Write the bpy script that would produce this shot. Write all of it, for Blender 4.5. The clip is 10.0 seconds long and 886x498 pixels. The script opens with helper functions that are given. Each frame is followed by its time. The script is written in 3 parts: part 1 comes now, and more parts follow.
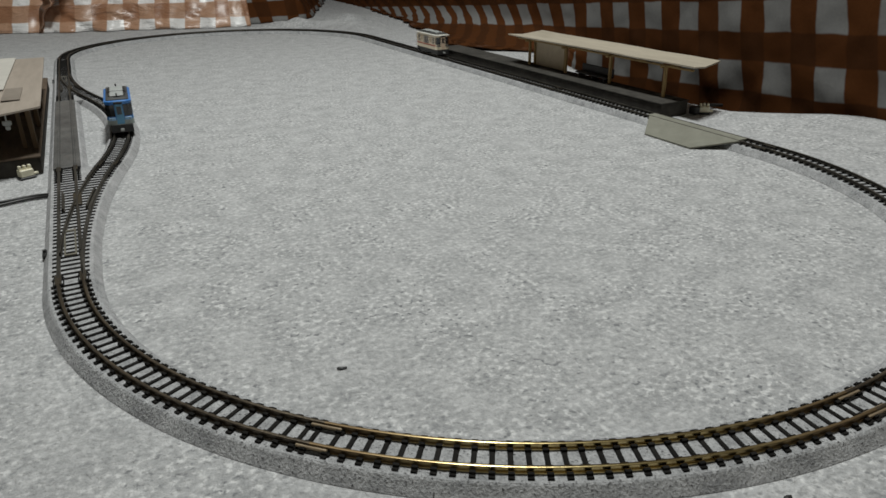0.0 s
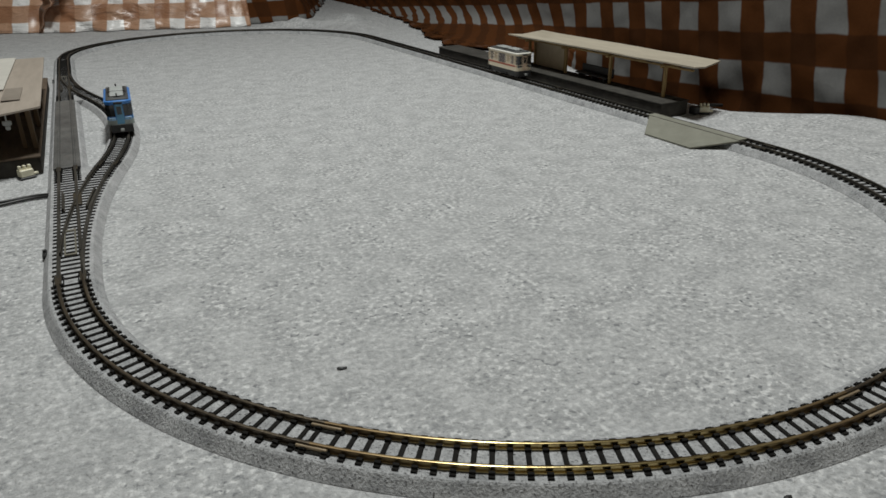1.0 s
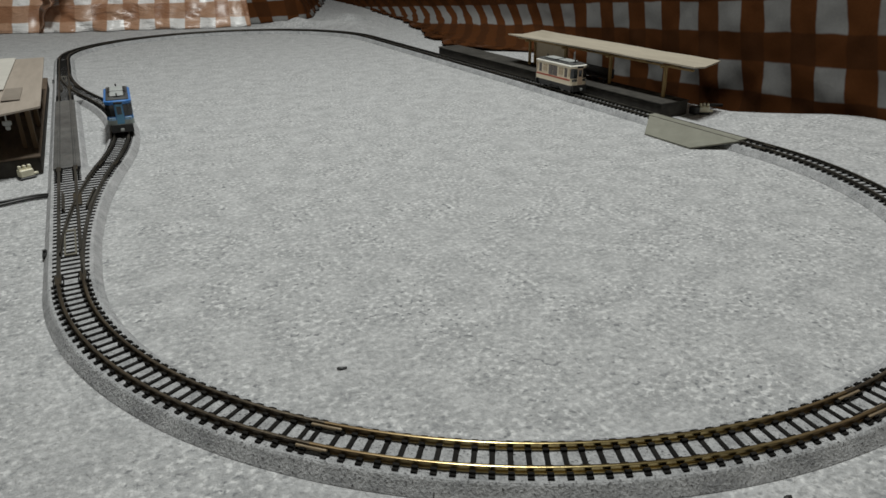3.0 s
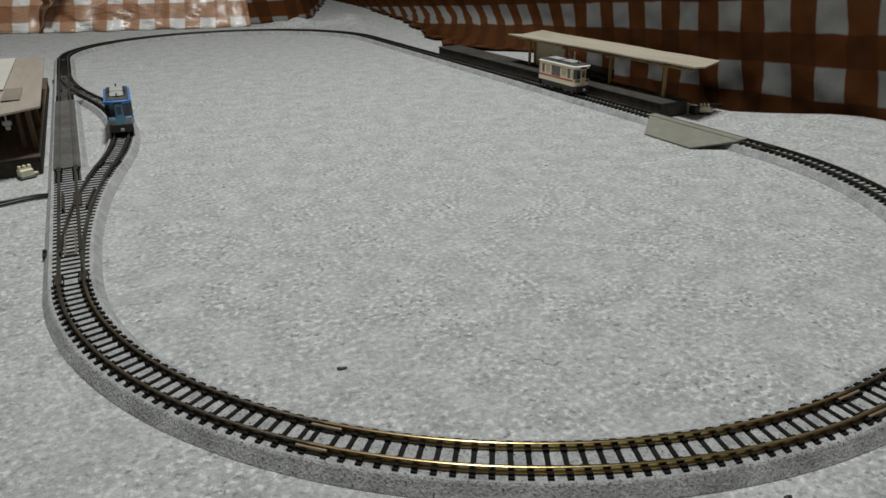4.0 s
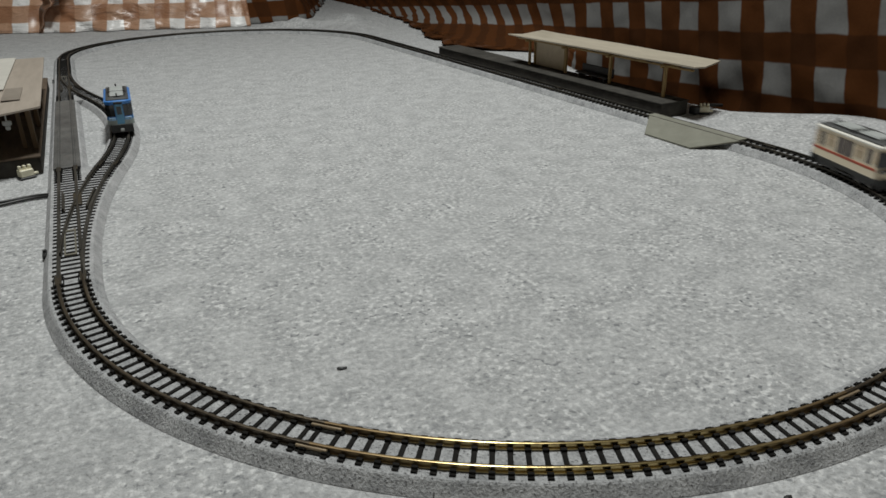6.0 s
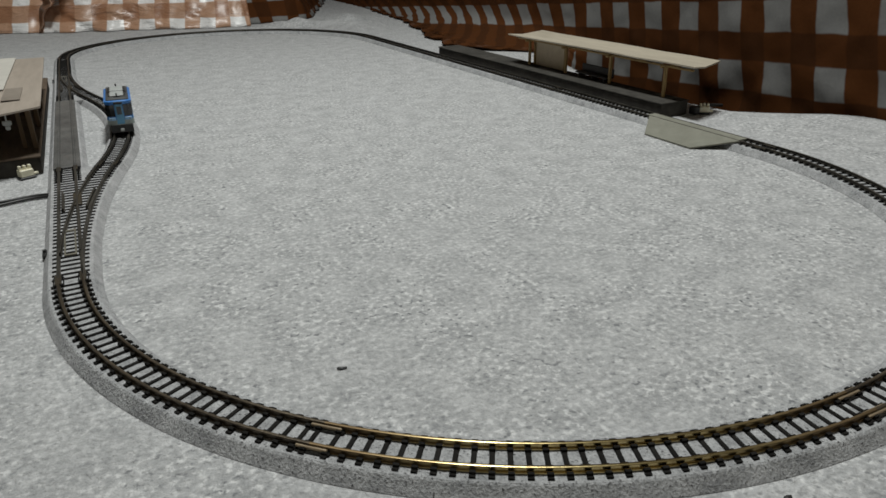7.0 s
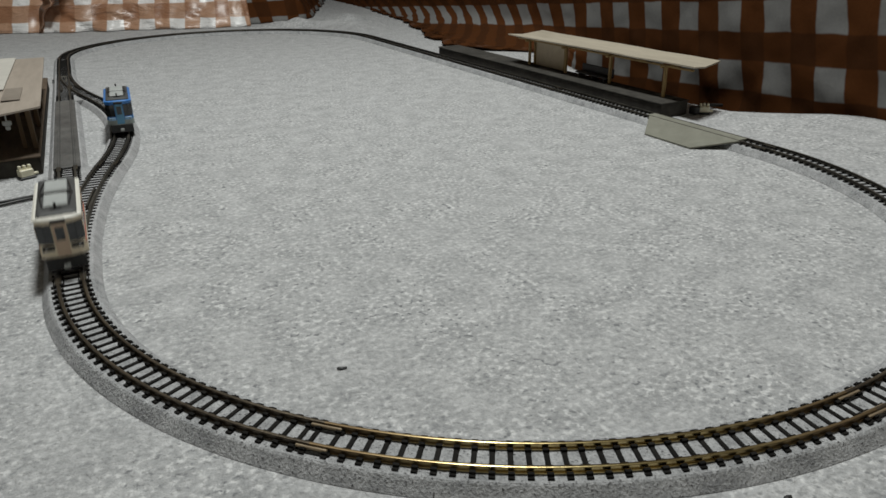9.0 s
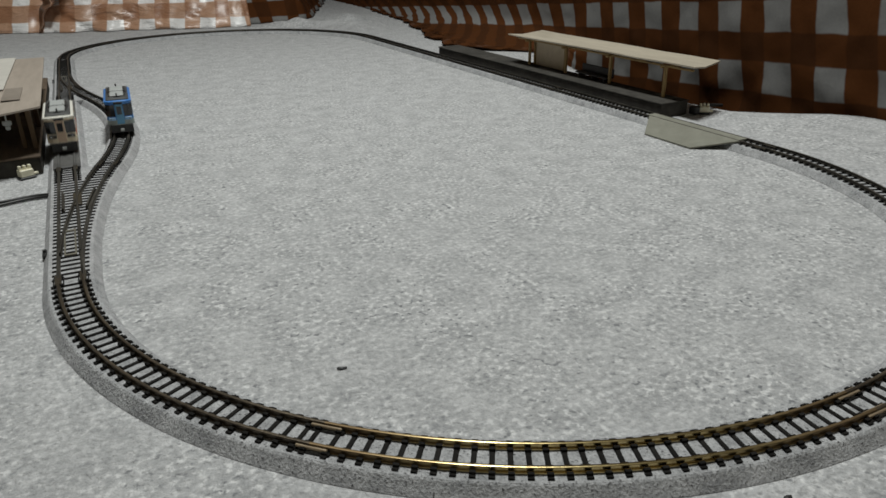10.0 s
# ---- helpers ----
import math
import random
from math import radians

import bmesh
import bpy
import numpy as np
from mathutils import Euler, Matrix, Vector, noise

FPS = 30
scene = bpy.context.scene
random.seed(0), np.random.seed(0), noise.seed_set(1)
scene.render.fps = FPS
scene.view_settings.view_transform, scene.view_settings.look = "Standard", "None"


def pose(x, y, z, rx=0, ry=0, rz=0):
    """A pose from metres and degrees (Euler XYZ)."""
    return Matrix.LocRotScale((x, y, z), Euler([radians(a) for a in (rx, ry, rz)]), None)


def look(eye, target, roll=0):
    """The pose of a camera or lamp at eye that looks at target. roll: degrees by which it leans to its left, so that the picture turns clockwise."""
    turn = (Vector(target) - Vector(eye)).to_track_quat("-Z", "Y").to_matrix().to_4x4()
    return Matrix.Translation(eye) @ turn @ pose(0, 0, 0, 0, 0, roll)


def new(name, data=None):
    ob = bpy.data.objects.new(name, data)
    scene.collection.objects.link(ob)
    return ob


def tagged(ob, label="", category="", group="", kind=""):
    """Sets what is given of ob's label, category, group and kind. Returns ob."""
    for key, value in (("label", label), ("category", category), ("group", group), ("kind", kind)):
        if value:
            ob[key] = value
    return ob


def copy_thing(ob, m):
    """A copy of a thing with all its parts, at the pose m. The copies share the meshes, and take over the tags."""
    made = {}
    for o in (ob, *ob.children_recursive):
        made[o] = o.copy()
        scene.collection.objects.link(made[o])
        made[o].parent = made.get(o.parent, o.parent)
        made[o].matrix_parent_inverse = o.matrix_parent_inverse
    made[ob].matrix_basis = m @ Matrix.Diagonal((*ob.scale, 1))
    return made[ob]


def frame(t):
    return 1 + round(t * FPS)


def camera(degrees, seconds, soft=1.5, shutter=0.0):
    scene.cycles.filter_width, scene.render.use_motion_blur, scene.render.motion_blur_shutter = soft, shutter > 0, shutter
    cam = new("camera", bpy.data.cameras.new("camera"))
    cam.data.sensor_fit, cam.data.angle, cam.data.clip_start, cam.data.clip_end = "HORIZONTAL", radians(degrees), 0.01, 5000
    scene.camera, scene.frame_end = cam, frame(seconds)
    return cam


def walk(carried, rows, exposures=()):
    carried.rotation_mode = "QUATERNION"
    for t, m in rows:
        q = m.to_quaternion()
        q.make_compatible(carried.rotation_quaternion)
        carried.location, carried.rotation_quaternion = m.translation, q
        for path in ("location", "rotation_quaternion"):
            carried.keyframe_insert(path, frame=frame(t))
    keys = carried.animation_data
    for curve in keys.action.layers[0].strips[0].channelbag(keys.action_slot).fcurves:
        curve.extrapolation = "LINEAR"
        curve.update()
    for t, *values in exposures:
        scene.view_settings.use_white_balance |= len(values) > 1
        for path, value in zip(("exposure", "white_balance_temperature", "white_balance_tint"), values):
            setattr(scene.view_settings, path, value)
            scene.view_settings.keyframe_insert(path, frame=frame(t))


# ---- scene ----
cam = camera(65.1, 10.0, soft=1.55, shutter=0.8)
EYE = Vector((-0.1928, -0.3163, 0.1364))
AIM = EYE + Vector((0.40963, 0.81902, -0.40175))
walk(cam, [(0.0, look(EYE, AIM, -0.795)), (10.0, look(EYE, AIM, -0.795))])

# ---- light: one tube lamp hung over the layout, dim room round it ----
world = bpy.data.worlds.new("room_air")
scene.world = world
world.use_nodes = True
world.node_tree.nodes["Background"].inputs[0].default_value = (0.80, 0.90, 1.0, 1)
world.node_tree.nodes["Background"].inputs[1].default_value = 0.03
lamp_data = bpy.data.lights.new("tube_lamp_light", "AREA")
lamp_data.shape, lamp_data.size, lamp_data.size_y, lamp_data.energy = "RECTANGLE", 0.16, 0.30, 14.4
lamp_data.color = (0.972, 1.0, 0.970)
lamp_light = new("tube_lamp_light", lamp_data)
lamp_light.matrix_world = pose(0.03, 0.19, 1.30)
scene.view_settings.exposure = 0.0

R = 0.216        # radius of the end curves
LS = 0.744       # length of the long sides
TURN = 0.718     # radius of the diverging turnout track
SID = 0.481      # radius of the siding's counter curves
DIV = radians(15)
T_LEN = TURN * math.sin(DIV)


# ---- materials ----
def material(name, a, b, scale=60.0, rough=0.7, metal=0.0, bump=0.0, bump_scale=None, detail=6.0, rough_b=None,
             speck=(), coat=0.0, low=0.35, high=0.65, island=0.0, stretch=None, big=0.45, spec=0.5, glint=None, relief=0.001, grit=0.65, patch=0):
    """Two colours mixed by noise at two scales, with fine relief; speck adds grains, each (colour, scale, cut)."""
    m = bpy.data.materials.new(name)
    m.use_nodes = True
    nt = m.node_tree
    N, Lk = nt.nodes, nt.links
    bsdf = N["Principled BSDF"]
    co = N.new("ShaderNodeTexCoord")
    src = co.outputs["Object"]
    if stretch:
        mp = N.new("ShaderNodeMapping")
        mp.inputs["Scale"].default_value = stretch
        Lk.new(src, mp.inputs["Vector"])
        src = mp.outputs["Vector"]
    n1 = N.new("ShaderNodeTexNoise")
    n1.inputs["Scale"].default_value, n1.inputs["Detail"].default_value = scale, detail
    n1.inputs["Roughness"].default_value = grit
    Lk.new(src, n1.inputs["Vector"])
    n2 = N.new("ShaderNodeTexNoise")
    n2.inputs["Scale"].default_value, n2.inputs["Detail"].default_value = scale * 0.17, 3.0
    Lk.new(src, n2.inputs["Vector"])
    add = N.new("ShaderNodeMath")
    add.operation = "MULTIPLY_ADD"
    add.inputs[1].default_value = big
    half = N.new("ShaderNodeMath")
    half.operation = "MULTIPLY"
    half.inputs[1].default_value = 1 - big
    Lk.new(n1.outputs["Fac"], half.inputs[0])
    Lk.new(n2.outputs["Fac"], add.inputs[0])
    Lk.new(half.outputs[0], add.inputs[2])
    ramp = N.new("ShaderNodeValToRGB")
    ramp.color_ramp.elements[0].position, ramp.color_ramp.elements[1].position = low, high
    ramp.color_ramp.elements[0].color, ramp.color_ramp.elements[1].color = (*a, 1), (*b, 1)
    Lk.new(add.outputs[0], ramp.inputs[0])
    col = ramp.outputs[0]
    thick = None
    if patch:     # flecks gather in patches of this scale
        n4 = N.new("ShaderNodeTexNoise")
        n4.inputs["Scale"].default_value, n4.inputs["Detail"].default_value = patch, 3.0
        Lk.new(src, n4.inputs["Vector"])
        thick = N.new("ShaderNodeMapRange")
        thick.inputs["From Min"].default_value, thick.inputs["From Max"].default_value = 0.36, 0.60
        thick.inputs["To Min"].default_value = 0.06
        Lk.new(n4.outputs["Fac"], thick.inputs["Value"])
    for sc, ss, cut in speck:
        n3 = N.new("ShaderNodeTexNoise")
        n3.inputs["Scale"].default_value, n3.inputs["Detail"].default_value = ss, 2.0
        Lk.new(src, n3.inputs["Vector"])
        mr = N.new("ShaderNodeMapRange")
        mr.inputs["From Min"].default_value, mr.inputs["From Max"].default_value = cut, cut + 0.12
        Lk.new(n3.outputs["Fac"], mr.inputs["Value"])
        mix = N.new("ShaderNodeMix")
        mix.data_type = "RGBA"
        mix.inputs["B"].default_value = (*sc, 1)
        amount = mr.outputs[0]
        if thick is not None:
            both = N.new("ShaderNodeMath")
            both.operation = "MULTIPLY"
            Lk.new(amount, both.inputs[0])
            Lk.new(thick.outputs[0], both.inputs[1])
            amount = both.outputs[0]
        Lk.new(amount, mix.inputs["Factor"])
        Lk.new(col, mix.inputs["A"])
        col = mix.outputs["Result"]
    if island:
        oi = N.new("ShaderNodeObjectInfo")
        mr = N.new("ShaderNodeMapRange")
        mr.inputs["To Min"].default_value, mr.inputs["To Max"].default_value = 1 - island, 1 + island
        Lk.new(oi.outputs["Random"], mr.inputs["Value"])
        hs = N.new("ShaderNodeHueSaturation")
        Lk.new(mr.outputs[0], hs.inputs["Value"])
        Lk.new(col, hs.inputs["Color"])
        col = hs.outputs[0]
    far = None
    if glint:      # painted highlight at the centre, tarnished further off: (centre, inner, outer, tarnish colour)
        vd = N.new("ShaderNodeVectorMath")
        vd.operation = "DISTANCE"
        vd.inputs[1].default_value = glint[0]
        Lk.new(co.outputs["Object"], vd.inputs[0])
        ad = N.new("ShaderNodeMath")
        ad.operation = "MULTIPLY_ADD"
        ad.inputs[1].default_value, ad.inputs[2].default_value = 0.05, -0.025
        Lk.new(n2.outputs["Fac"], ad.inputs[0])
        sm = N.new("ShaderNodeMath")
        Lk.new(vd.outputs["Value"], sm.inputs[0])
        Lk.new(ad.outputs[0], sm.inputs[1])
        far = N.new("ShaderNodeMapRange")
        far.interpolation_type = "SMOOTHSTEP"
        far.inputs["From Min"].default_value, far.inputs["From Max"].default_value = glint[1], glint[2]
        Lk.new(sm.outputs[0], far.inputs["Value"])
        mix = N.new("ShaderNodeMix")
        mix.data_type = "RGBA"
        mix.inputs["B"].default_value = (*glint[3], 1)
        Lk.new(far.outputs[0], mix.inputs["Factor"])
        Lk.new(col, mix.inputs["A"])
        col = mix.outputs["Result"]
    Lk.new(col, bsdf.inputs["Base Color"])
    bsdf.inputs["Metallic"].default_value = metal
    bsdf.inputs["Specular IOR Level"].default_value = spec
    bsdf.inputs["Coat Weight"].default_value = coat
    bsdf.inputs["Roughness"].default_value = rough
    if rough_b is not None:
        mr = N.new("ShaderNodeMapRange")
        mr.inputs["To Min"].default_value, mr.inputs["To Max"].default_value = rough, rough_b
        Lk.new(n1.outputs["Fac"], mr.inputs["Value"])
        rough_out = mr.outputs[0]
        if far is not None:
            ra = N.new("ShaderNodeMath")
            ra.operation = "MULTIPLY_ADD"
            ra.inputs[1].default_value = 0.34
            Lk.new(far.outputs[0], ra.inputs[0])
            Lk.new(rough_out, ra.inputs[2])
            rough_out = ra.outputs[0]
        Lk.new(rough_out, bsdf.inputs["Roughness"])
    if bump:
        nb = N.new("ShaderNodeTexNoise")
        nb.inputs["Scale"].default_value, nb.inputs["Detail"].default_value = bump_scale or scale * 2, 5.0
        nb.inputs["Roughness"].default_value = grit - 0.10
        Lk.new(src, nb.inputs["Vector"])
        bp = N.new("ShaderNodeBump")
        bp.inputs["Strength"].default_value, bp.inputs["Distance"].default_value = bump, relief
        Lk.new(nb.outputs["Fac"], bp.inputs["Height"])
        Lk.new(bp.outputs[0], bsdf.inputs["Normal"])
    return m


def gingham(name, cell, white, brown, dark, rough, coat, sheen_bump, shift, folds=(1, 1, 1)):
    """Checked cloth: stripes both ways over white, from the sheet's own UV in metres."""
    m = bpy.data.materials.new(name)
    m.use_nodes = True
    nt = m.node_tree
    N, Lk = nt.nodes, nt.links
    bsdf = N["Principled BSDF"]
    uv = N.new("ShaderNodeUVMap")
    uv.uv_map = "UVMap"
    wob = N.new("ShaderNodeTexNoise")
    wob.inputs["Scale"].default_value = 25.0
    Lk.new(uv.outputs[0], wob.inputs["Vector"])
    sub = N.new("ShaderNodeVectorMath")
    sub.operation = "MULTIPLY_ADD"
    sub.inputs[1].default_value = (0.006, 0.006, 0)
    sub.inputs[2].default_value = (shift[0], shift[1], 0)
    Lk.new(wob.outputs["Color"], sub.inputs[0])
    plus = N.new("ShaderNodeVectorMath")
    Lk.new(uv.outputs[0], plus.inputs[0])
    Lk.new(sub.outputs[0], plus.inputs[1])
    sep = N.new("ShaderNodeSeparateXYZ")
    Lk.new(plus.outputs[0], sep.inputs[0])
    bands = []
    for axis in ("X", "Y"):
        d = N.new("ShaderNodeMath")
        d.operation = "DIVIDE"
        d.inputs[1].default_value = cell
        Lk.new(sep.outputs[axis], d.inputs[0])
        fr = N.new("ShaderNodeMath")
        fr.operation = "FRACT"
        Lk.new(d.outputs[0], fr.inputs[0])
        pp = N.new("ShaderNodeMath")
        pp.operation = "PINGPONG"
        pp.inputs[1].default_value = 0.5
        Lk.new(fr.outputs[0], pp.inputs[0])
        mr = N.new("ShaderNodeMapRange")
        mr.interpolation_type = "SMOOTHSTEP"
        mr.inputs["From Min"].default_value, mr.inputs["From Max"].default_value = 0.235, 0.275
        Lk.new(pp.outputs[0], mr.inputs["Value"])
        bands.append(mr)
    weave = N.new("ShaderNodeTexNoise")
    weave.inputs["Scale"].default_value, weave.inputs["Detail"].default_value = 350.0, 4.0
    Lk.new(uv.outputs[0], weave.inputs["Vector"])
    stain = N.new("ShaderNodeTexNoise")
    stain.inputs["Scale"].default_value, stain.inputs["Detail"].default_value = 14.0, 5.0
    Lk.new(uv.outputs[0], stain.inputs["Vector"])

    def mixed(fac, a, b):
        mx = N.new("ShaderNodeMix")
        mx.data_type = "RGBA"
        Lk.new(fac, mx.inputs["Factor"])
        for key, v in (("A", a), ("B", b)):
            if isinstance(v, tuple):
                mx.inputs[key].default_value = (*v, 1)
            else:
                Lk.new(v, mx.inputs[key])
        return mx.outputs["Result"]
    row0 = mixed(bands[0].outputs[0], white, brown)
    row1 = mixed(bands[0].outputs[0], tuple(v * 0.9 for v in brown), dark)
    col = mixed(bands[1].outputs[0], row0, row1)
    mrv = N.new("ShaderNodeMapRange")
    mrv.inputs["To Min"].default_value, mrv.inputs["To Max"].default_value = 0.72, 1.28
    mw = N.new("ShaderNodeMath")
    mw.operation = "ADD"
    Lk.new(weave.outputs["Fac"], mw.inputs[0])
    Lk.new(stain.outputs["Fac"], mw.inputs[1])
    hf = N.new("ShaderNodeMath")
    hf.operation = "MULTIPLY"
    hf.inputs[1].default_value = 0.5
    Lk.new(mw.outputs[0], hf.inputs[0])
    Lk.new(hf.outputs[0], mrv.inputs["Value"])
    hs = N.new("ShaderNodeHueSaturation")
    Lk.new(mrv.outputs[0], hs.inputs["Value"])
    Lk.new(col, hs.inputs["Color"])
    Lk.new(hs.outputs[0], bsdf.inputs["Base Color"])
    bsdf.inputs["Roughness"].default_value = rough
    bsdf.inputs["Coat Weight"].default_value = coat
    bsdf.inputs["Coat Roughness"].default_value = 0.33
    bsdf.inputs["Specular IOR Level"].default_value = 0.5 if coat else 0.08
    bp = N.new("ShaderNodeBump")
    bp.inputs["Strength"].default_value, bp.inputs["Distance"].default_value = sheen_bump, 0.010
    crease = N.new("ShaderNodeTexNoise")
    crease.inputs["Scale"].default_value, crease.inputs["Detail"].default_value = 30.0, 6.0
    crease.inputs["Distortion"].default_value = 1.2
    slant = N.new("ShaderNodeMapping")
    slant.inputs["Rotation"].default_value, slant.inputs["Scale"].default_value = (0, 0, 0.6), folds
    Lk.new(uv.outputs[0], slant.inputs["Vector"])
    Lk.new(slant.outputs[0], crease.inputs["Vector"])
    Lk.new(crease.outputs["Fac"], bp.inputs["Height"])
    Lk.new(bp.outputs[0], bsdf.inputs["Normal"])
    return m


FELT = material("grey_felt", (0.300, 0.305, 0.311), (0.660, 0.662, 0.664), 380, 0.95, bump=1.0, bump_scale=430, detail=6,
                speck=(((0.73, 0.732, 0.73), 380, 0.552), ((0.205, 0.212, 0.220), 350, 0.578)),
                low=0.33, high=0.67, big=0.34, relief=0.0020, patch=30)
BALLAST = material("grey_ballast", (0.25, 0.254, 0.262), (0.58, 0.584, 0.592), 800, 0.85, bump=1.0, bump_scale=1100,
                   speck=(((0.09, 0.09, 0.09), 1100, 0.60),))
BALLAST_PALE = material("pale_ballast", (0.29, 0.29, 0.297), (0.57, 0.57, 0.575), 900, 0.85, bump=0.9, bump_scale=1300,
                        speck=(((0.14, 0.14, 0.14), 1500, 0.64),))
SLEEPER = material("black_brown_plastic", (0.009, 0.0086, 0.0082), (0.022, 0.0205, 0.019), 500, 0.85, bump=0.3, island=0.25, spec=0.10)
# The lamp's highlight midway along is put into this rail's colour and gloss.
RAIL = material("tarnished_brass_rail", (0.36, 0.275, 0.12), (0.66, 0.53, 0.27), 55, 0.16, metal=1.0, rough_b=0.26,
                bump=0.05, bump_scale=500, glint=((0.026, 0.085, 0.006), 0.018, 0.070, (0.19, 0.135, 0.075)))
RAIL_BROWN = material("brown_tarnished_rail", (0.058, 0.046, 0.034), (0.165, 0.132, 0.092), 60, 0.40, metal=0.7, rough_b=0.5,
                      bump=0.2, bump_scale=700)
RAIL_DULL = material("dull_dark_rail", (0.046, 0.043, 0.038), (0.14, 0.128, 0.108), 70, 0.38, metal=0.7, rough_b=0.6,
                     bump=0.2, bump_scale=700)
JOINER = material("dark_joiner", (0.03, 0.026, 0.02), (0.10, 0.08, 0.05), 300, 0.5, metal=0.3)
JOINER_TAN = material("tan_joiner_metal", (0.27, 0.205, 0.13), (0.44, 0.35, 0.24), 260, 0.45, metal=0.4, bump=0.2)
INFILL = material("dark_track_infill", (0.060, 0.060, 0.060), (0.17, 0.168, 0.160), 300, 0.42, bump=0.5)
PLATFORM = material("dark_grey_platform", (0.032, 0.030, 0.027), (0.075, 0.069, 0.060), 120, 0.85, spec=0.2, bump=0.4, bump_scale=800)
PLAT_BROWN = material("brown_platform_boards", (0.075, 0.056, 0.041), (0.16, 0.118, 0.085), 120, 0.8, spec=0.25, bump=0.4, stretch=(3, 0.6, 3))
PLAT_TOP = material("grey_platform_top", (0.034, 0.032, 0.029), (0.082, 0.077, 0.069), 90, 0.9, spec=0.15, bump=0.4, bump_scale=900)
WOOD = material("pale_thin_wood", (0.38, 0.335, 0.26), (0.52, 0.465, 0.37), 60, 0.6, bump=0.25, bump_scale=300,
                stretch=(4.0, 0.5, 4.0))
WOOD_BROWN = material("brownish_thin_wood", (0.33, 0.280, 0.232), (0.43, 0.370, 0.312), 60, 0.6, bump=0.25, bump_scale=300,
                      stretch=(4.0, 0.5, 4.0))
POST = material("yellow_brown_wood", (0.25, 0.16, 0.06), (0.40, 0.27, 0.11), 140, 0.6, bump=0.2, stretch=(4, 4, 0.6))
POST_DARK = material("dark_brown_wood", (0.085, 0.053, 0.024), (0.16, 0.10, 0.046), 140, 0.65, bump=0.2, stretch=(4, 4, 0.6))
PAPER = material("white_paper", (0.50, 0.48, 0.43), (0.60, 0.575, 0.52), 80, 0.8, bump=0.1)
KRAFT = material("brown_card", (0.20, 0.17, 0.14), (0.28, 0.24, 0.20), 150, 0.8, bump=0.2)
CARD = material("grey_green_card", (0.19, 0.188, 0.152), (0.26, 0.257, 0.212), 110, 0.75, bump=0.2, bump_scale=500)
IVORY = material("ivory_plastic", (0.72, 0.68, 0.50), (0.82, 0.78, 0.62), 300, 0.4, bump=0.1)
BLACK = material("black_plastic", (0.014, 0.014, 0.014), (0.032, 0.032, 0.032), 300, 0.45, bump=0.15)
CABLE = material("black_cable", (0.010, 0.010, 0.010), (0.02, 0.02, 0.02), 200, 0.4)
CREAM = material("cream_paint", (0.80, 0.69, 0.51), (0.86, 0.76, 0.58), 120, 0.38, bump=0.05)
RIM_WHITE = material("off_white_paint", (0.80, 0.78, 0.70), (0.86, 0.84, 0.77), 140, 0.4, bump=0.05)
GREY_GREEN = material("grey_green_paint", (0.26, 0.31, 0.30), (0.38, 0.43, 0.41), 300, 0.5, bump=0.1)
TEAL = material("teal_blue_paint", (0.10, 0.30, 0.50), (0.15, 0.37, 0.58), 160, 0.4)
PINK = material("beige_pink_paint", (0.58, 0.43, 0.31), (0.66, 0.50, 0.37), 120, 0.42, bump=0.05)
RED = material("brick_red_paint", (0.37, 0.066, 0.030), (0.46, 0.090, 0.043), 160, 0.42)
BLUE = material("bright_blue_paint", (0.042, 0.18, 0.52), (0.07, 0.25, 0.62), 140, 0.36, bump=0.05)
PALE_BLUE = material("pale_blue_paint", (0.24, 0.42, 0.66), (0.30, 0.50, 0.74), 140, 0.38)
ROOF_GREY = material("dark_grey_roof", (0.060, 0.062, 0.062), (0.095, 0.096, 0.095), 200, 0.55, bump=0.15)
VENT = material("light_grey_vent", (0.40, 0.42, 0.41), (0.50, 0.52, 0.51), 180, 0.45, bump=0.1)
GLASS = material("dark_window", (0.012, 0.014, 0.016), (0.03, 0.032, 0.034), 200, 0.08, coat=0.4)
DOOR_PANE = material("brown_door_pane", (0.06, 0.045, 0.038), (0.12, 0.09, 0.075), 200, 0.15, coat=0.3)
AMBER = material("amber_interior_pane", (0.40, 0.30, 0.18), (0.58, 0.46, 0.31), 300, 0.2, coat=0.3)
STEEL = material("wheel_steel", (0.16, 0.15, 0.14), (0.30, 0.29, 0.27), 400, 0.35, metal=0.9)
LENS = material("pale_lens", (0.52, 0.52, 0.50), (0.64, 0.63, 0.61), 300, 0.2)
WALL = material("brown_bounce_wall", (0.22, 0.198, 0.165), (0.28, 0.254, 0.214), 8, 0.9, bump=0.2, bump_scale=200)
CEIL = material("white_ceiling_board", (0.72, 0.72, 0.70), (0.78, 0.78, 0.76), 6, 0.9)
FLOOR = material("brown_floorboards", (0.16, 0.10, 0.06), (0.26, 0.17, 0.10), 10, 0.5, stretch=(6, 0.6, 1))
SEAT_DARK = material("dark_bench_paint", (0.015, 0.014, 0.014), (0.03, 0.028, 0.027), 200, 0.5)
BOARD = material("beige_wall_board", (0.52, 0.43, 0.30), (0.66, 0.56, 0.41), 120, 0.7, bump=0.15)
# First check: shade is put into its white and browns; the glossy one is undarkened.
CLOTH_SHADED = gingham("shaded_brown_white_gingham", 0.0572, (0.20, 0.198, 0.194), (0.082, 0.0285, 0.0085), (0.052, 0.0188, 0.0062), 0.9, 0.0, 0.07, (-0.0955, -0.0215))
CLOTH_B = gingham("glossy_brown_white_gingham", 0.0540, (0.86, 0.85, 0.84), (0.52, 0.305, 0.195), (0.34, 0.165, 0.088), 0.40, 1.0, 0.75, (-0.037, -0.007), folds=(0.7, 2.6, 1))


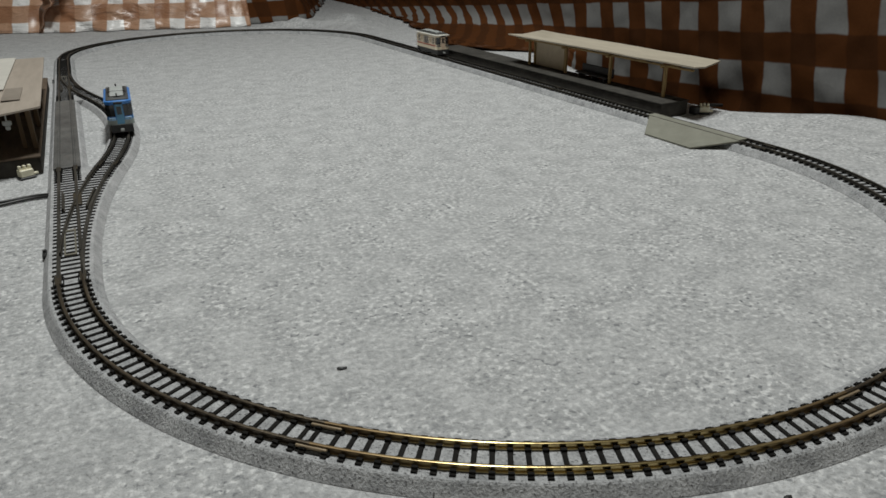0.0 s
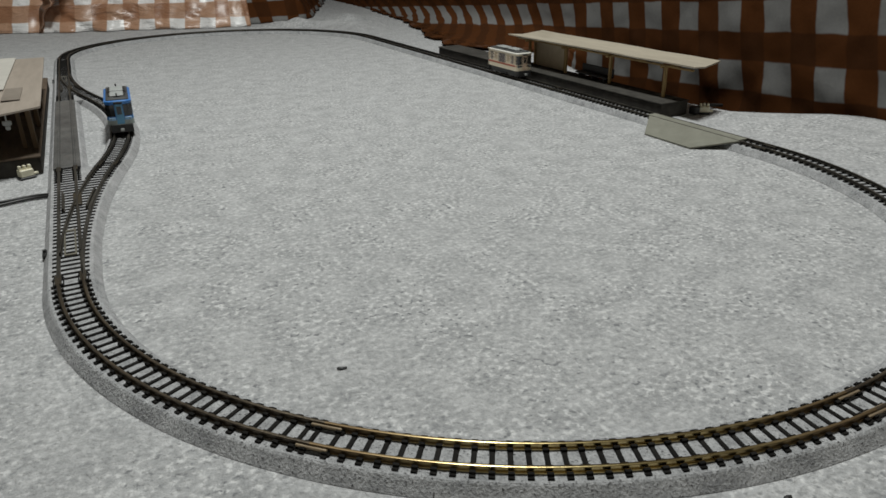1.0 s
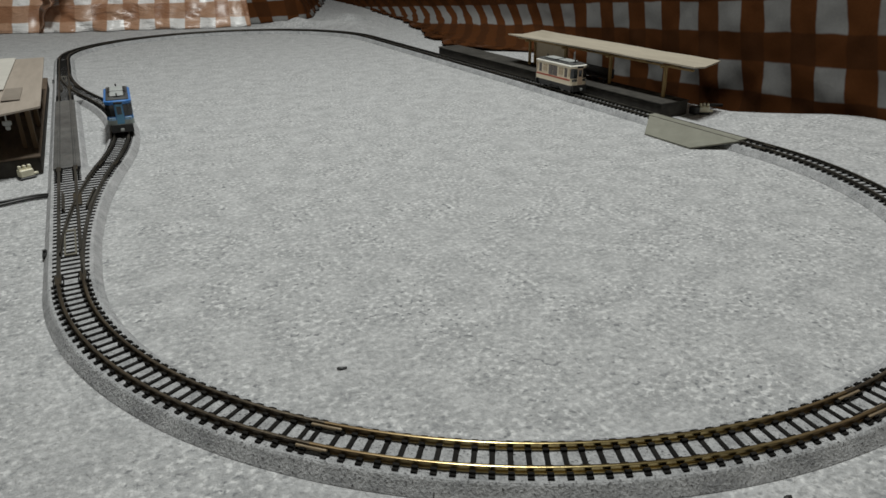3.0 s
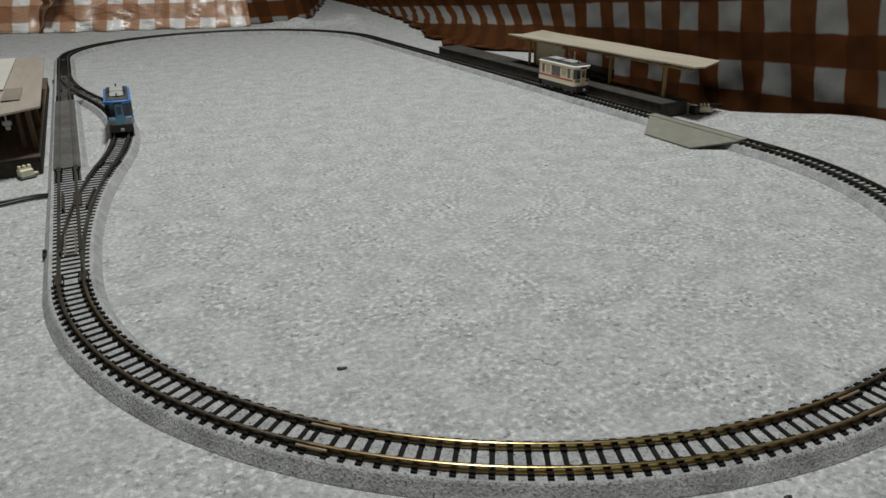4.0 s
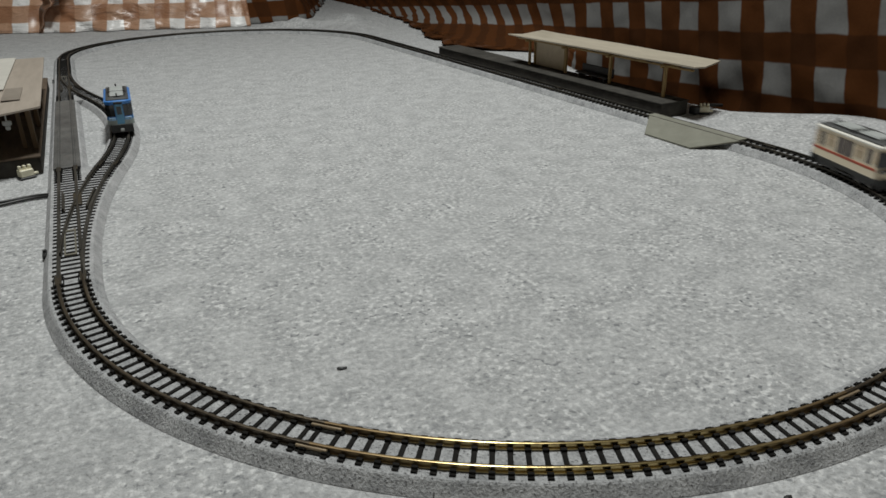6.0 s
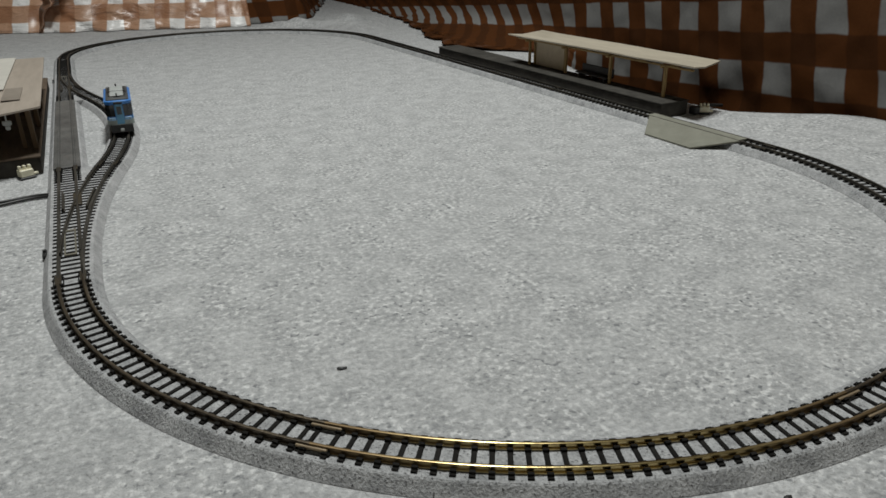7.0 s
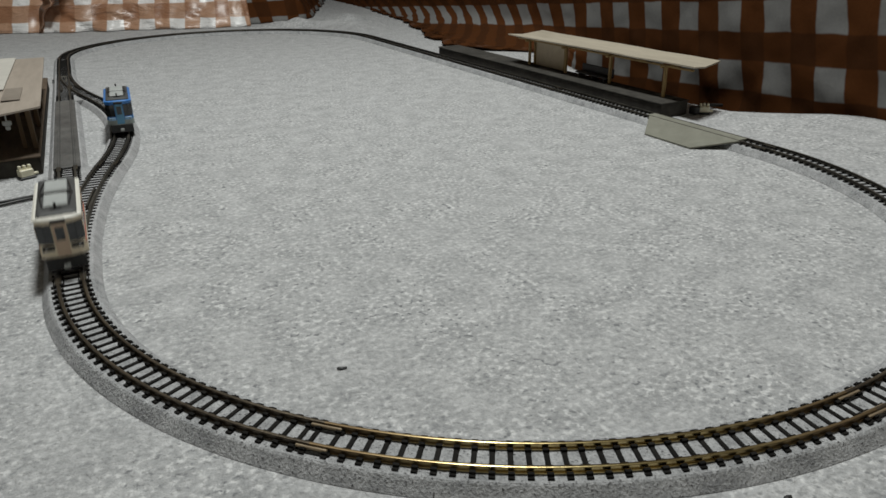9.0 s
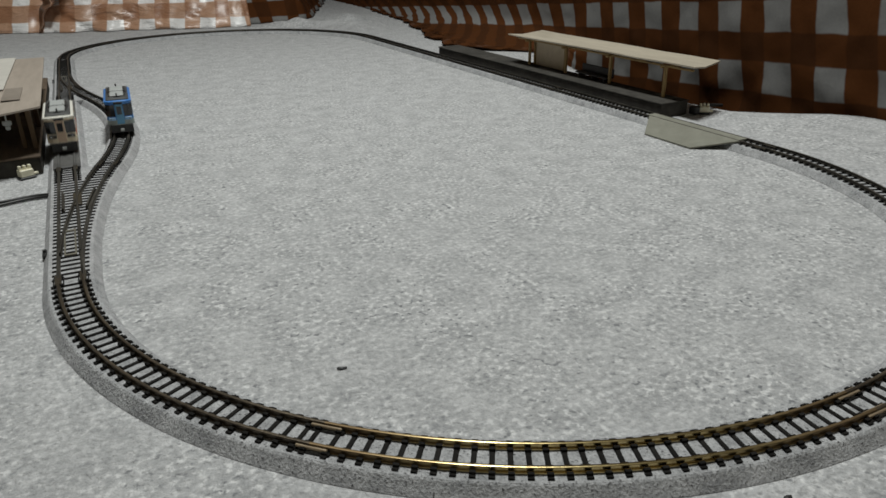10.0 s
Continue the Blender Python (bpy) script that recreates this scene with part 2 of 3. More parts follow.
# ---- building helpers ----
def finish(name, bm, mat, smooth=False):
    bmesh.ops.recalc_face_normals(bm, faces=bm.faces)
    me = bpy.data.meshes.new(name)
    bm.to_mesh(me)
    bm.free()
    for mm in (mat if isinstance(mat, (list, tuple)) else [mat]):
        me.materials.append(mm)
    if smooth:
        for p in me.polygons:
            p.use_smooth = True
    return me


def part(name, bm, mat, parent, label="", smooth=False, m=None):
    ob = new(name, bm if isinstance(bm, bpy.types.Mesh) else finish(name, bm, mat, smooth))
    ob.parent = parent
    if m is not None:
        ob.matrix_basis = m
    return tagged(ob, label)


def thing(name, m, label, category, group="", kind=""):
    ob = new(name)
    ob.empty_display_size = 0.01
    ob.matrix_basis = m
    return tagged(ob, label, category, group, kind)


def add_box(bm, x0, x1, y0, y1, z0, z1, bevel=0.0, mat=0):
    g = bmesh.ops.create_cube(bm, size=1.0)
    vs = g["verts"]
    for v in vs:
        v.co = Vector((x0 + (v.co.x + 0.5) * (x1 - x0), y0 + (v.co.y + 0.5) * (y1 - y0), z0 + (v.co.z + 0.5) * (z1 - z0)))
    if bevel:
        es = list({e for v in vs for e in v.link_edges})
        bmesh.ops.bevel(bm, geom=es, offset=bevel, segments=1, affect="EDGES")
    return bm


def box(x0, x1, y0, y1, z0, z1, bevel=0.0):
    return add_box(bmesh.new(), x0, x1, y0, y1, z0, z1, bevel)


def add_cyl(bm, p, q, r, n=10, r2=None):
    p, q = Vector(p), Vector(q)
    d = q - p
    m = Matrix.Translation((p + q) / 2) @ d.to_track_quat("Z", "Y").to_matrix().to_4x4()
    bmesh.ops.create_cone(bm, cap_ends=True, segments=n, radius1=r, radius2=r if r2 is None else r2, depth=d.length, matrix=m)
    return bm


def sweep(profile, pts, closed=True, caps=True):
    """A closed profile (offset to the right, height) along a path of (x, y, heading)."""
    bm = bmesh.new()
    rings = []
    for x, y, h in pts:
        rx, ry = math.cos(h), -math.sin(h)
        rings.append([bm.verts.new((x + o * rx, y + o * ry, z)) for o, z in profile])
    n = len(profile)
    for a, b in zip(rings, rings[1:]):
        for i in range(n):
            bm.faces.new((a[i], a[(i + 1) % n], b[(i + 1) % n], b[i]))
    if caps:
        bm.faces.new(rings[0])
        bm.faces.new(rings[-1])
    return bm


def straight(length, n=2, start=0.0):
    return [(0.0, start + length * i / (n - 1), 0.0) for i in range(n)]


def curve(radius, angle, n, turn, a0=0.0):
    """Path from the origin heading +y; turn 1 is to the right. Heading runs clockwise."""
    out = []
    for i in range(n):
        a = a0 + (angle - a0) * i / (n - 1)
        out.append((turn * radius * (1 - math.cos(a)), radius * math.sin(a), turn * a))
    return out


def shifted(pts, o):
    return [(x + o * math.cos(h), y - o * math.sin(h), h) for x, y, h in pts]


Z_BED, Z_SLEEP, Z_TOP = 0.0043, 0.0048, 0.0067
G = 0.0049       # rail centre from track centre
BED = [(-0.0122, 0.0), (-0.0094, Z_BED - 0.0004), (-0.0088, Z_BED), (0.0088, Z_BED), (0.0094, Z_BED - 0.0004), (0.0122, 0.0)]
RAIL_H = [(-0.00085, Z_SLEEP - 0.0001), (-0.00085, Z_SLEEP + 0.0002), (-0.0003, Z_SLEEP + 0.00037), (-0.0003, Z_TOP - 0.0007),
          (-0.00055, Z_TOP - 0.0005), (-0.00055, Z_TOP - 0.00022), (-0.00042, Z_TOP - 0.00006), (-0.00018, Z_TOP)]
RAIL_P = RAIL_H + [(-o, z) for o, z in reversed(RAIL_H)]
PITCH = 0.00514
SL_HALF = 0.0076


def sleeper_mesh(half, width=0.0016):
    bm = bmesh.new()
    add_box(bm, -half, half, -width / 2, width / 2, Z_BED - 0.0012, Z_SLEEP, 0.00025)
    for s in (-1, 1):      # rail chairs, the outer ones standing on a wider sleeper end
        xa, xb = sorted((s * (half - 0.0011), s * (half + 0.0002)))
        add_box(bm, xa, xb, -width * 0.58, width * 0.58, Z_BED - 0.0012, Z_SLEEP + 0.0001)
        for o in (G - 0.0019, G + 0.0009):
            xa, xb = sorted((s * o, s * (o + 0.0010)))
            add_box(bm, xa, xb, -0.0009, 0.0009, Z_SLEEP - 0.0002, Z_SLEEP + 0.0008)
    return finish("sleeper", bm, SLEEPER)


SLEEPER_ME = sleeper_mesh(SL_HALF)


def at(p):
    return Matrix.Translation((p[0], p[1], 0)) @ Matrix.Rotation(-p[2], 4, "Z")


def joiner(parent, p, o, mat):
    where = at(shifted([p], o)[0])
    bm = bmesh.new()
    add_box(bm, -0.0013, 0.0013, -0.0050, 0.0050, Z_SLEEP + 0.0002, Z_SLEEP + 0.0012, 0.0002)
    j = part("rail_joiner", bm, mat, parent, "tan metal rail joiner" if mat is JOINER_TAN else "dark rail joiner", m=where)
    bm = bmesh.new()
    add_box(bm, -0.0019, 0.0019, -0.0060, -0.0044, Z_BED - 0.0003, Z_SLEEP + 0.0004, 0.0003)
    add_box(bm, -0.0019, 0.0019, 0.0046, 0.0064, Z_BED - 0.0003, Z_SLEEP + 0.0004, 0.0003)
    add_box(bm, -0.0022, -0.0017, -0.0050, 0.0050, Z_BED - 0.0003, Z_SLEEP - 0.0001, 0.0001)
    add_box(bm, 0.0017, 0.0022, -0.0050, 0.0050, Z_BED - 0.0003, Z_SLEEP - 0.0001, 0.0001)
    part("joiner_base", bm, SLEEPER, j, "black plastic joiner base")


def track_piece(name, pts, length, pose_m, label, bed_mat=BALLAST, rail_mat=RAIL, sample=None):
    t = thing(name, pose_m, label, "model track", "track pieces")
    part("roadbed", sweep(BED, pts), bed_mat, t, "grey ballast roadbed")
    for o in (-G, G):
        part("rail", sweep(RAIL_P, shifted(pts, o)), rail_mat, t)
    n = round(length / PITCH)
    for i in range(n):
        part("sleeper", SLEEPER_ME, None, t, m=at(sample((i if i else 0.3) / n)))
    for o in (-G, G):
        joiner(t, sample(-0.0008 / length), o, JOINER if rail_mat in (RAIL_DULL, INFILL) else JOINER_TAN)
    return t


def along_curve(radius, angle, turn):
    return lambda f: (turn * radius * (1 - math.cos(angle * f)), radius * math.sin(angle * f), turn * angle * f)


def along_straight(length):
    return lambda f: (0.0, length * f, 0.0)


def turnout(pose_m, side, label):
    """A turnout heading +y whose diverging track curves to the right (side 1) or left (side -1)."""
    t = thing("turnout", pose_m, label, "model turnout", "turnouts")
    main = straight(T_LEN, 25)
    dv = curve(TURN, DIV, 25, side)
    bm = bmesh.new()
    rings = []
    for (mx, my, mh), (dx, dy, dh) in zip(main, dv):
        dxx, dyy = dx + side * 0.0122 * math.cos(dh), dy - side * 0.0122 * math.sin(side * dh) * side
        ex = dx + side * 0.0092 * math.cos(dh)
        rings.append([bm.verts.new(v) for v in ((-side * 0.0122, my, 0), (-side * 0.0092, my, Z_BED), (ex, dy, Z_BED), (dxx, dyy, 0))])
    for a, b in zip(rings, rings[1:]):
        for i in range(4):
            bm.faces.new((a[i], a[(i + 1) % 4], b[(i + 1) % 4], b[i]))
    bm.faces.new(rings[0])
    bm.faces.new(rings[-1])
    part("roadbed", bm, BALLAST_PALE, t, "pale grey ballast roadbed")
    g = G
    part("stock_rail", sweep(RAIL_P, shifted(main, -side * g)), RAIL_DULL, t)
    part("stock_rail", sweep(RAIL_P, shifted(dv, side * g)), RAIL_DULL, t)
    part("point_rail", sweep(RAIL_P, shifted(straight(T_LEN - 0.030, 12, 0.030), side * (g - 0.0003))), RAIL_DULL, t)
    part("point_rail", sweep(RAIL_P, shifted(curve(TURN, DIV, 20, side, 0.030 / TURN), -side * g)), RAIL_DULL, t)
    part("stock_rail", sweep(RAIL_P, shifted(straight(0.029, 3), side * g)), RAIL_DULL, t)
    yf = math.sqrt(2 * TURN * 0.009)
    for o, path in ((-side * (g - 0.0022), straight(0.034, 4, yf - 0.017)),
                    (side * (g - 0.0022), curve(TURN, (yf + 0.017) / TURN, 8, side, (yf - 0.017) / TURN))):
        part("guard_rail", sweep(RAIL_P, shifted(path, o)), RAIL_DULL, t)
    fx = side * g
    part("frog", box(fx - 0.0022, fx + 0.0022, yf - 0.010, yf + 0.012, Z_SLEEP - 0.0002, Z_TOP - 0.0006, 0.0004), JOINER, t, "dark cast frog")
    pp = bmesh.new()
    for x in (-0.0021, 0.0026):
        add_box(pp, x - 0.00035, x + 0.00035, 0.030, 0.066, Z_BED, Z_SLEEP + 0.0005, 0.0001)
    for y in (0.030, 0.064):
        add_box(pp, -0.0024, 0.0029, y - 0.0008, y + 0.0008, Z_BED, Z_SLEEP + 0.0004, 0.0001)
    part("point_plate", pp, BRONZE_PLATE, t, "thin pale slide frame")
    n = round(T_LEN / PITCH)
    for i in range(n):
        f = (i + 0.5) / n
        y = T_LEN * f
        off = TURN - math.sqrt(TURN * TURN - y * y)
        x0, x1 = -SL_HALF, off + SL_HALF
        if off > 0.0165:      # past the frog the sleepers part
            part("sleeper", SLEEPER_ME, None, t, m=at((0, y, 0)))
            a = math.asin(y / TURN)
            part("sleeper", SLEEPER_ME, None, t, m=at((side * off, y, side * a)))
        else:
            xa, xb = sorted((side * x0, side * x1))
            part("sleeper", box(xa, xb, y - 0.0008, y + 0.0008, Z_BED - 0.001, Z_SLEEP, 0.00025), SLEEPER, t)
    lever = bmesh.new()
    add_box(lever, -side * 0.0113 - 0.0011, -side * 0.0113 + 0.0011, 0.040, 0.047, 0.0006, 0.0032, 0.0005)
    add_cyl(lever, (-side * 0.0113, 0.0435, 0.0030), (-side * 0.0113, 0.0435, 0.0044), 0.0008, 8)
    part("switch_lever", lever, BLACK, t, "black plastic switch lever")
    for o in (-g, g):
        joiner(t, (0, 0.0, 0), o, JOINER)
    return t


BRONZE_PLATE = material("pale_plate", (0.15, 0.138, 0.108), (0.25, 0.232, 0.185), 300, 0.5, metal=0.2)


# ---- room, out of view: the walls' tone sets the bounce light ----
def room():
    # The south wall is added close in to throw light back onto the tram.
    for nm, b in (("wall_north", (-1.7, 1.7, 1.9, 2.0)), ("bounce_wall_south", (-1.7, 1.7, -0.63, -0.57)),
                  ("wall_west", (-1.7, -1.6, -0.57, 1.9)), ("wall_east", (1.6, 1.7, -0.57, 1.9))):
        tagged(new(nm, finish(nm, box(*b, -0.70, 1.55), WALL)), "plain brown room wall, unseen, toned for bounce light", "wall", kind="structure")
    tagged(new("ceiling", finish("ceiling", box(-1.7, 1.7, -0.63, 2.0, 1.55, 1.60), CEIL)), "plain white board ceiling", "ceiling", kind="structure")
    tagged(new("floor", finish("floor", box(-1.7, 1.7, -0.63, 2.0, -0.75, -0.70), FLOOR)), "brown boarded room floor", "floor", kind="structure")


# ---- the felt mat, rucked up a little towards its far corner ----
def mat_height(x, y):
    z = 0.0010 * noise.noise(Vector((x * 5, y * 5, 0.3)))
    for cx, cy, sx, sy, h, rot in HEAPS:
        c, s = math.cos(rot), math.sin(rot)
        a, b = (x - cx) * c + (y - cy) * s, -(x - cx) * s + (y - cy) * c
        z += h * math.exp(-abs(a / sx) ** 1.6 - (b / sy) ** 2) * (1 + 0.5 * noise.noise(Vector((x * 24, y * 24, 1.9))) + 0.25 * noise.noise(Vector((x * 70, y * 70, 4.1))))
    ring = math.hypot(x, y - max(0.0, min(LS, y)))
    keep = min(1.0, max(0.0, (ring - 0.236) / 0.03))
    if ring < 0.236:
        return -0.0002
    if x < -0.20:
        keep = 0.0 if y < 0.75 else keep
    return z * keep - 0.0002


HEAPS = [(0.290, 1.06, 0.050, 0.14, 0.010, -0.35), (0.265, 0.985, 0.020, 0.05, 0.006, 0.4), (0.172, 1.010, 0.055, 0.018, 0.015, -0.3)]
EDGE = ((-0.6, 0.355), (0.026, 0.386), (0.057, 0.370), (0.086, 0.329), (0.111, 0.303), (0.15, 0.296), (0.28, 0.296), (0.45, 0.350), (0.70, 0.385), (0.90, 0.41), (1.45, 0.46), (1.75, 0.50))


def mat_edge(y):
    e = float(np.interp(y, [p[0] for p in EDGE], [p[1] for p in EDGE]))
    return min(e + 0.003 * noise.noise(Vector((y * 25, 3.3, 0))), 0.385 + 0.044 * y - 0.004)


def felt_mat():
    bm = bmesh.new()
    fs = np.linspace(0.0, 1.0, 126)
    ys = np.linspace(-0.55, 1.76, 232)
    top = []
    for y in ys:
        e = mat_edge(y)
        top.append([bm.verts.new((x, y, mat_height(x, y))) for x in (-0.80 + (e + 0.80) * f for f in fs)])
    for j in range(len(ys) - 1):
        for i in range(len(fs) - 1):
            bm.faces.new((top[j][i], top[j][i + 1], top[j + 1][i + 1], top[j + 1][i]))
    me = finish("felt_mat", bm, FELT, True)
    ob = tagged(new("felt_mat", me), "mottled light grey felt mat under the whole model railway", "mat", kind="structure")
    md = ob.modifiers.new("thick", "SOLIDIFY")
    md.thickness, md.offset = 0.003, -1
    table = new("table_top", finish("table_top", box(-0.82, 0.29, -0.56, 1.78, -0.030, -0.006, 0.003), FLOOR))
    tagged(table, "brown wooden table top below the felt mat", "table", kind="structure")
    for x in (-0.78, 0.25):
        for y in (-0.52, 1.70):
            part("table_leg", box(x - 0.03, x + 0.03, y - 0.03, y + 0.03, -0.70, -0.030, 0.003), FLOOR, table)


# ---- checked cloths that close the far sides ----
def cloth(name, line, z0, z1, mat, label, wave, crumple, u0=0.0, tilt=0.0, shear=None, foot=None, v0=0.0, creases=(), lean=0.0):
    """A sheet hung along a line. foot: (y, how far its hem is drawn in over the mat); lean: how far it slopes away as it rises; creases: slanting folds (u, z, rise, width, depth)."""
    pts = [Vector((x, y, 0)) for x, y in line]
    dense = []
    for i in range(len(pts) - 1):          # Catmull-Rom through the line
        p0, p1, p2, p3 = pts[max(i - 1, 0)], pts[i], pts[i + 1], pts[min(i + 2, len(pts) - 1)]
        n = max(2, int((p2 - p1).length / 0.005))
        for k in range(n):
            t = k / n
            dense.append(0.5 * ((2 * p1) + (p2 - p0) * t + (2 * p0 - 5 * p1 + 4 * p2 - p3) * t * t + (3 * p1 - p0 - 3 * p2 + p3) * t ** 3))
    dense.append(pts[-1])
    us = [u0]
    for a, b in zip(dense, dense[1:]):
        us.append(us[-1] + (b - a).length)
    nz = int((z1 - z0) / 0.005)
    bm = bmesh.new()
    lay = bm.loops.layers.uv.new("UVMap")
    grid, uvs = [], {}
    for i, p in enumerate(dense):
        d = (dense[min(i + 1, len(dense) - 1)] - dense[max(i - 1, 0)]).normalized()
        nrm = Vector((-d.y, d.x, 0))
        push = float(np.interp(p.y, [q[0] for q in foot], [q[1] for q in foot])) if foot else 0.0
        lies = min(1.0, push / 0.02)
        col = []
        for k in range(nz + 1):
            z = z0 + (z1 - z0) * k / nz
            w = wave * noise.noise(Vector((us[i] * 9, z * 1.5, 2.1)))
            w += lean * z
            low = math.exp(-max(z, 0) / 0.03)
            w += crumple * (0.35 + low) * noise.noise(Vector((us[i] * 30, z * 26, 5.7)))
            w += 0.35 * crumple * noise.noise(Vector((us[i] * 75, z * 60, 1.7)))
            for cu, cz, rise, width, depth in creases:
                q = (z - cz - rise * (us[i] - cu)) / width
                w += depth * math.exp(-q * q) * math.exp(-((us[i] - cu) / 0.09) ** 2)
            drawn, zz, vv = 0.0, z, z + v0 + tilt * (us[i] - 0.09)
            if push:
                ruck = 1 + 0.22 * noise.noise(Vector((us[i] * 22, z * 30, 8.3))) + 0.10 * noise.noise(Vector((us[i] * 60, z * 50, 3.3)))
                drawn = push * ruck * math.exp(-(max(z, 0) / 0.011) ** 1.3)
                w += drawn
                if z < 0:                      # the hem lies on the mat
                    flat = 0.002 + 0.006 * abs(noise.noise(Vector((us[i] * 45, z * 40, 6.1))))
                    zz = z * (1 - lies) + flat * lies
                    w -= lies * z * 0.10
                else:
                    zz = max(z, 0.004 * lies)
                vv = max(vv, 0.0345) if push > 0.01 else vv      # the hem shows a brown band
            v = bm.verts.new(p + nrm * w + Vector((0, 0, zz)))
            k_sh = shear + max(0.0, us[i] - 0.45) * 3.5 if shear else 0.0
            uvs[v] = (us[i] + 1.6 * drawn - k_sh * (max(z, 0.0) + v0 + tilt * (us[i] - 0.09) - 0.078), vv)
            col.append(v)
        grid.append(col)
    for a, b in zip(grid, grid[1:]):
        for k in range(nz):
            f = bm.faces.new((a[k], b[k], b[k + 1], a[k + 1]))
            for lp in f.loops:
                lp[lay].uv = uvs[lp.vert]
    ob = tagged(new(name, finish(name, bm, mat, True)), label, "cloth")
    md = ob.modifiers.new("thick", "SOLIDIFY")
    md.thickness = 0.0006
    return ob


# ---- stations ----
def station(pose_m, label, length, width, top, top_mat, posts, post_x, post_mat, roof, roof_mat, dip, extras, start=0.0):
    """A platform along +y from its near end, its track face at x = 0, growing to +x; roof: its four corners; start: how far the deck stops short."""
    t = thing("station_platform", pose_m, label, "model platform", "station platforms")
    part("platform_body", box(0.0, width, start, length, 0, top - 0.0014, 0.0006), PLATFORM, t, "dark grey platform wall")
    part("platform_top", box(-0.0008, width + 0.0006, start - 0.0006, length + 0.0006, top - 0.0013, top, 0.0004), top_mat, t, "scuffed platform deck")
    for y in posts:
        part("post", box(post_x - 0.0013, post_x + 0.0013, y - 0.0013, y + 0.0013, top, 0.0392, 0.0003), post_mat, t, "slim wooden post")
        part("roof_beam", box(post_x - 0.006, 0.042, y - 0.0012, y + 0.0012, 0.0376, 0.0396, 0.0003), post_mat, t)
    (ax0, ay0), (bx0, by0), (ax1, ay1), (bx1, by1) = roof
    bm = bmesh.new()
    rows = []
    for j in range(9):
        f = j / 8
        xa, ya, xb, yb = ax0 + (ax1 - ax0) * f, ay0 + (ay1 - ay0) * f, bx0 + (bx1 - bx0) * f, by0 + (by1 - by0) * f
        sag = 0.0006 * noise.noise(Vector((f * 5, 0.4, ax0)))
        rows.append([(xa, ya, 0.0412 + dip + sag), (xa + (xb - xa) * 0.4, ya + (yb - ya) * 0.4, 0.0406 + sag), (xb, yb, 0.0416 + dip * 0.6 + sag)])
    for th in (0.0, 0.0012):
        vs = [[bm.verts.new((x, y, z + th)) for x, y, z in r] for r in rows]
        for a, b in zip(vs, vs[1:]):
            for i in range(2):
                bm.faces.new((a[i], a[i + 1], b[i + 1], b[i]))
        if th == 0.0:
            lower = vs
    for k in (0, 2):
        for j in range(8):
            bm.faces.new((lower[j][k], lower[j + 1][k], vs[j + 1][k], vs[j][k]))
    for j in (0, 8):
        for i in range(2):
            bm.faces.new((lower[j][i], lower[j][i + 1], vs[j][i + 1], vs[j][i]))
    part("shelter_roof", bm, roof_mat, t, "thin wooden roof sheet")
    extras(t)
    return t


def right_extras(t):
    bd = part("back_board", box(0.0255, 0.0275, 0.195, 0.250, 0.0125, 0.0372, 0.0003), BOARD, t, "beige board wall")
    part("board_frame", box(0.0242, 0.0254, 0.193, 0.196, 0.0125, 0.0374), POST, bd)
    part("board_frame", box(0.0242, 0.0254, 0.249, 0.252, 0.0125, 0.0374), POST, bd)
    bench = part("bench", box(0.017, 0.027, 0.118, 0.166, 0.0165, 0.0181, 0.0004), SEAT_DARK, t, "black platform bench")
    part("bench_back", box(0.0255, 0.027, 0.118, 0.166, 0.0181, 0.0250, 0.0004), SEAT_DARK, bench)
    for y in (0.122, 0.140, 0.160):
        part("bench_leg", box(0.018, 0.026, y, y + 0.002, 0.0125, 0.0165), SEAT_DARK, bench)
    part("beam", box(0.0175, 0.0205, 0.012, 0.275, 0.0384, 0.0400, 0.0003), POST, t)


def left_extras(t):
    part("paper_sheet", box(0.0185, 0.064, 0.070, 0.252, 0.0428, 0.0433, 0.0002), PAPER, t, "white paper on the roof")
    part("card_patch", box(0.0060, 0.0175, 0.250, 0.300, 0.0428, 0.0432, 0.0002), KRAFT, t, "grey-brown card patch")
    hang = bmesh.new()
    add_cyl(hang, (0.0145, 0.326, 0.0410), (0.0145, 0.326, 0.0345), 0.0005, 6)
    add_box(hang, 0.0118, 0.0172, 0.3250, 0.3270, 0.0312, 0.0345, 0.0006)
    add_box(hang, 0.0130, 0.0160, 0.3246, 0.3274, 0.0284, 0.0313, 0.0006)
    part("hanging_lamp", hang, VENT, t, "small white hanging platform lamp")
    part("back_board", box(0.044, 0.0462, 0.080, 0.310, 0.0125, 0.0372, 0.0003), BOARD, t, "brown board wall")
    for y in (0.170, 0.245, 0.318):
        part("corner_post", box(0.0004, 0.0034, y - 0.003, y + 0.003, 0.0125, 0.0392, 0.0003), POST_DARK, t, "broad dark wooden post")
    part("beam", box(0.0070, 0.0100, 0.085, 0.325, 0.0384, 0.0400, 0.0003), POST, t)


def plug(m, label):
    t = thing("cable_plug", m, label, "plug", "cable plugs")
    bm = bmesh.new()
    add_box(bm, -0.0042, 0.0042, -0.003, 0.003, 0.0015, 0.0062, 0.0005)
    part("shell", bm, IVORY, t)
    for x in (-0.003, 0.0, 0.003):
        part("prong", box(x - 0.0009, x + 0.0009, -0.0012, 0.0012, 0.0060, 0.0088, 0.0003), IVORY, t)
    part("plug_base", box(-0.0050, 0.0050, -0.0034, 0.0034, 0.0, 0.0015, 0.0004), BLACK, t, "dark plug base")
    part("side_tab", box(0.0042, 0.0075, -0.001, 0.001, 0.0015, 0.0030, 0.0003), IVORY, t)
    return t


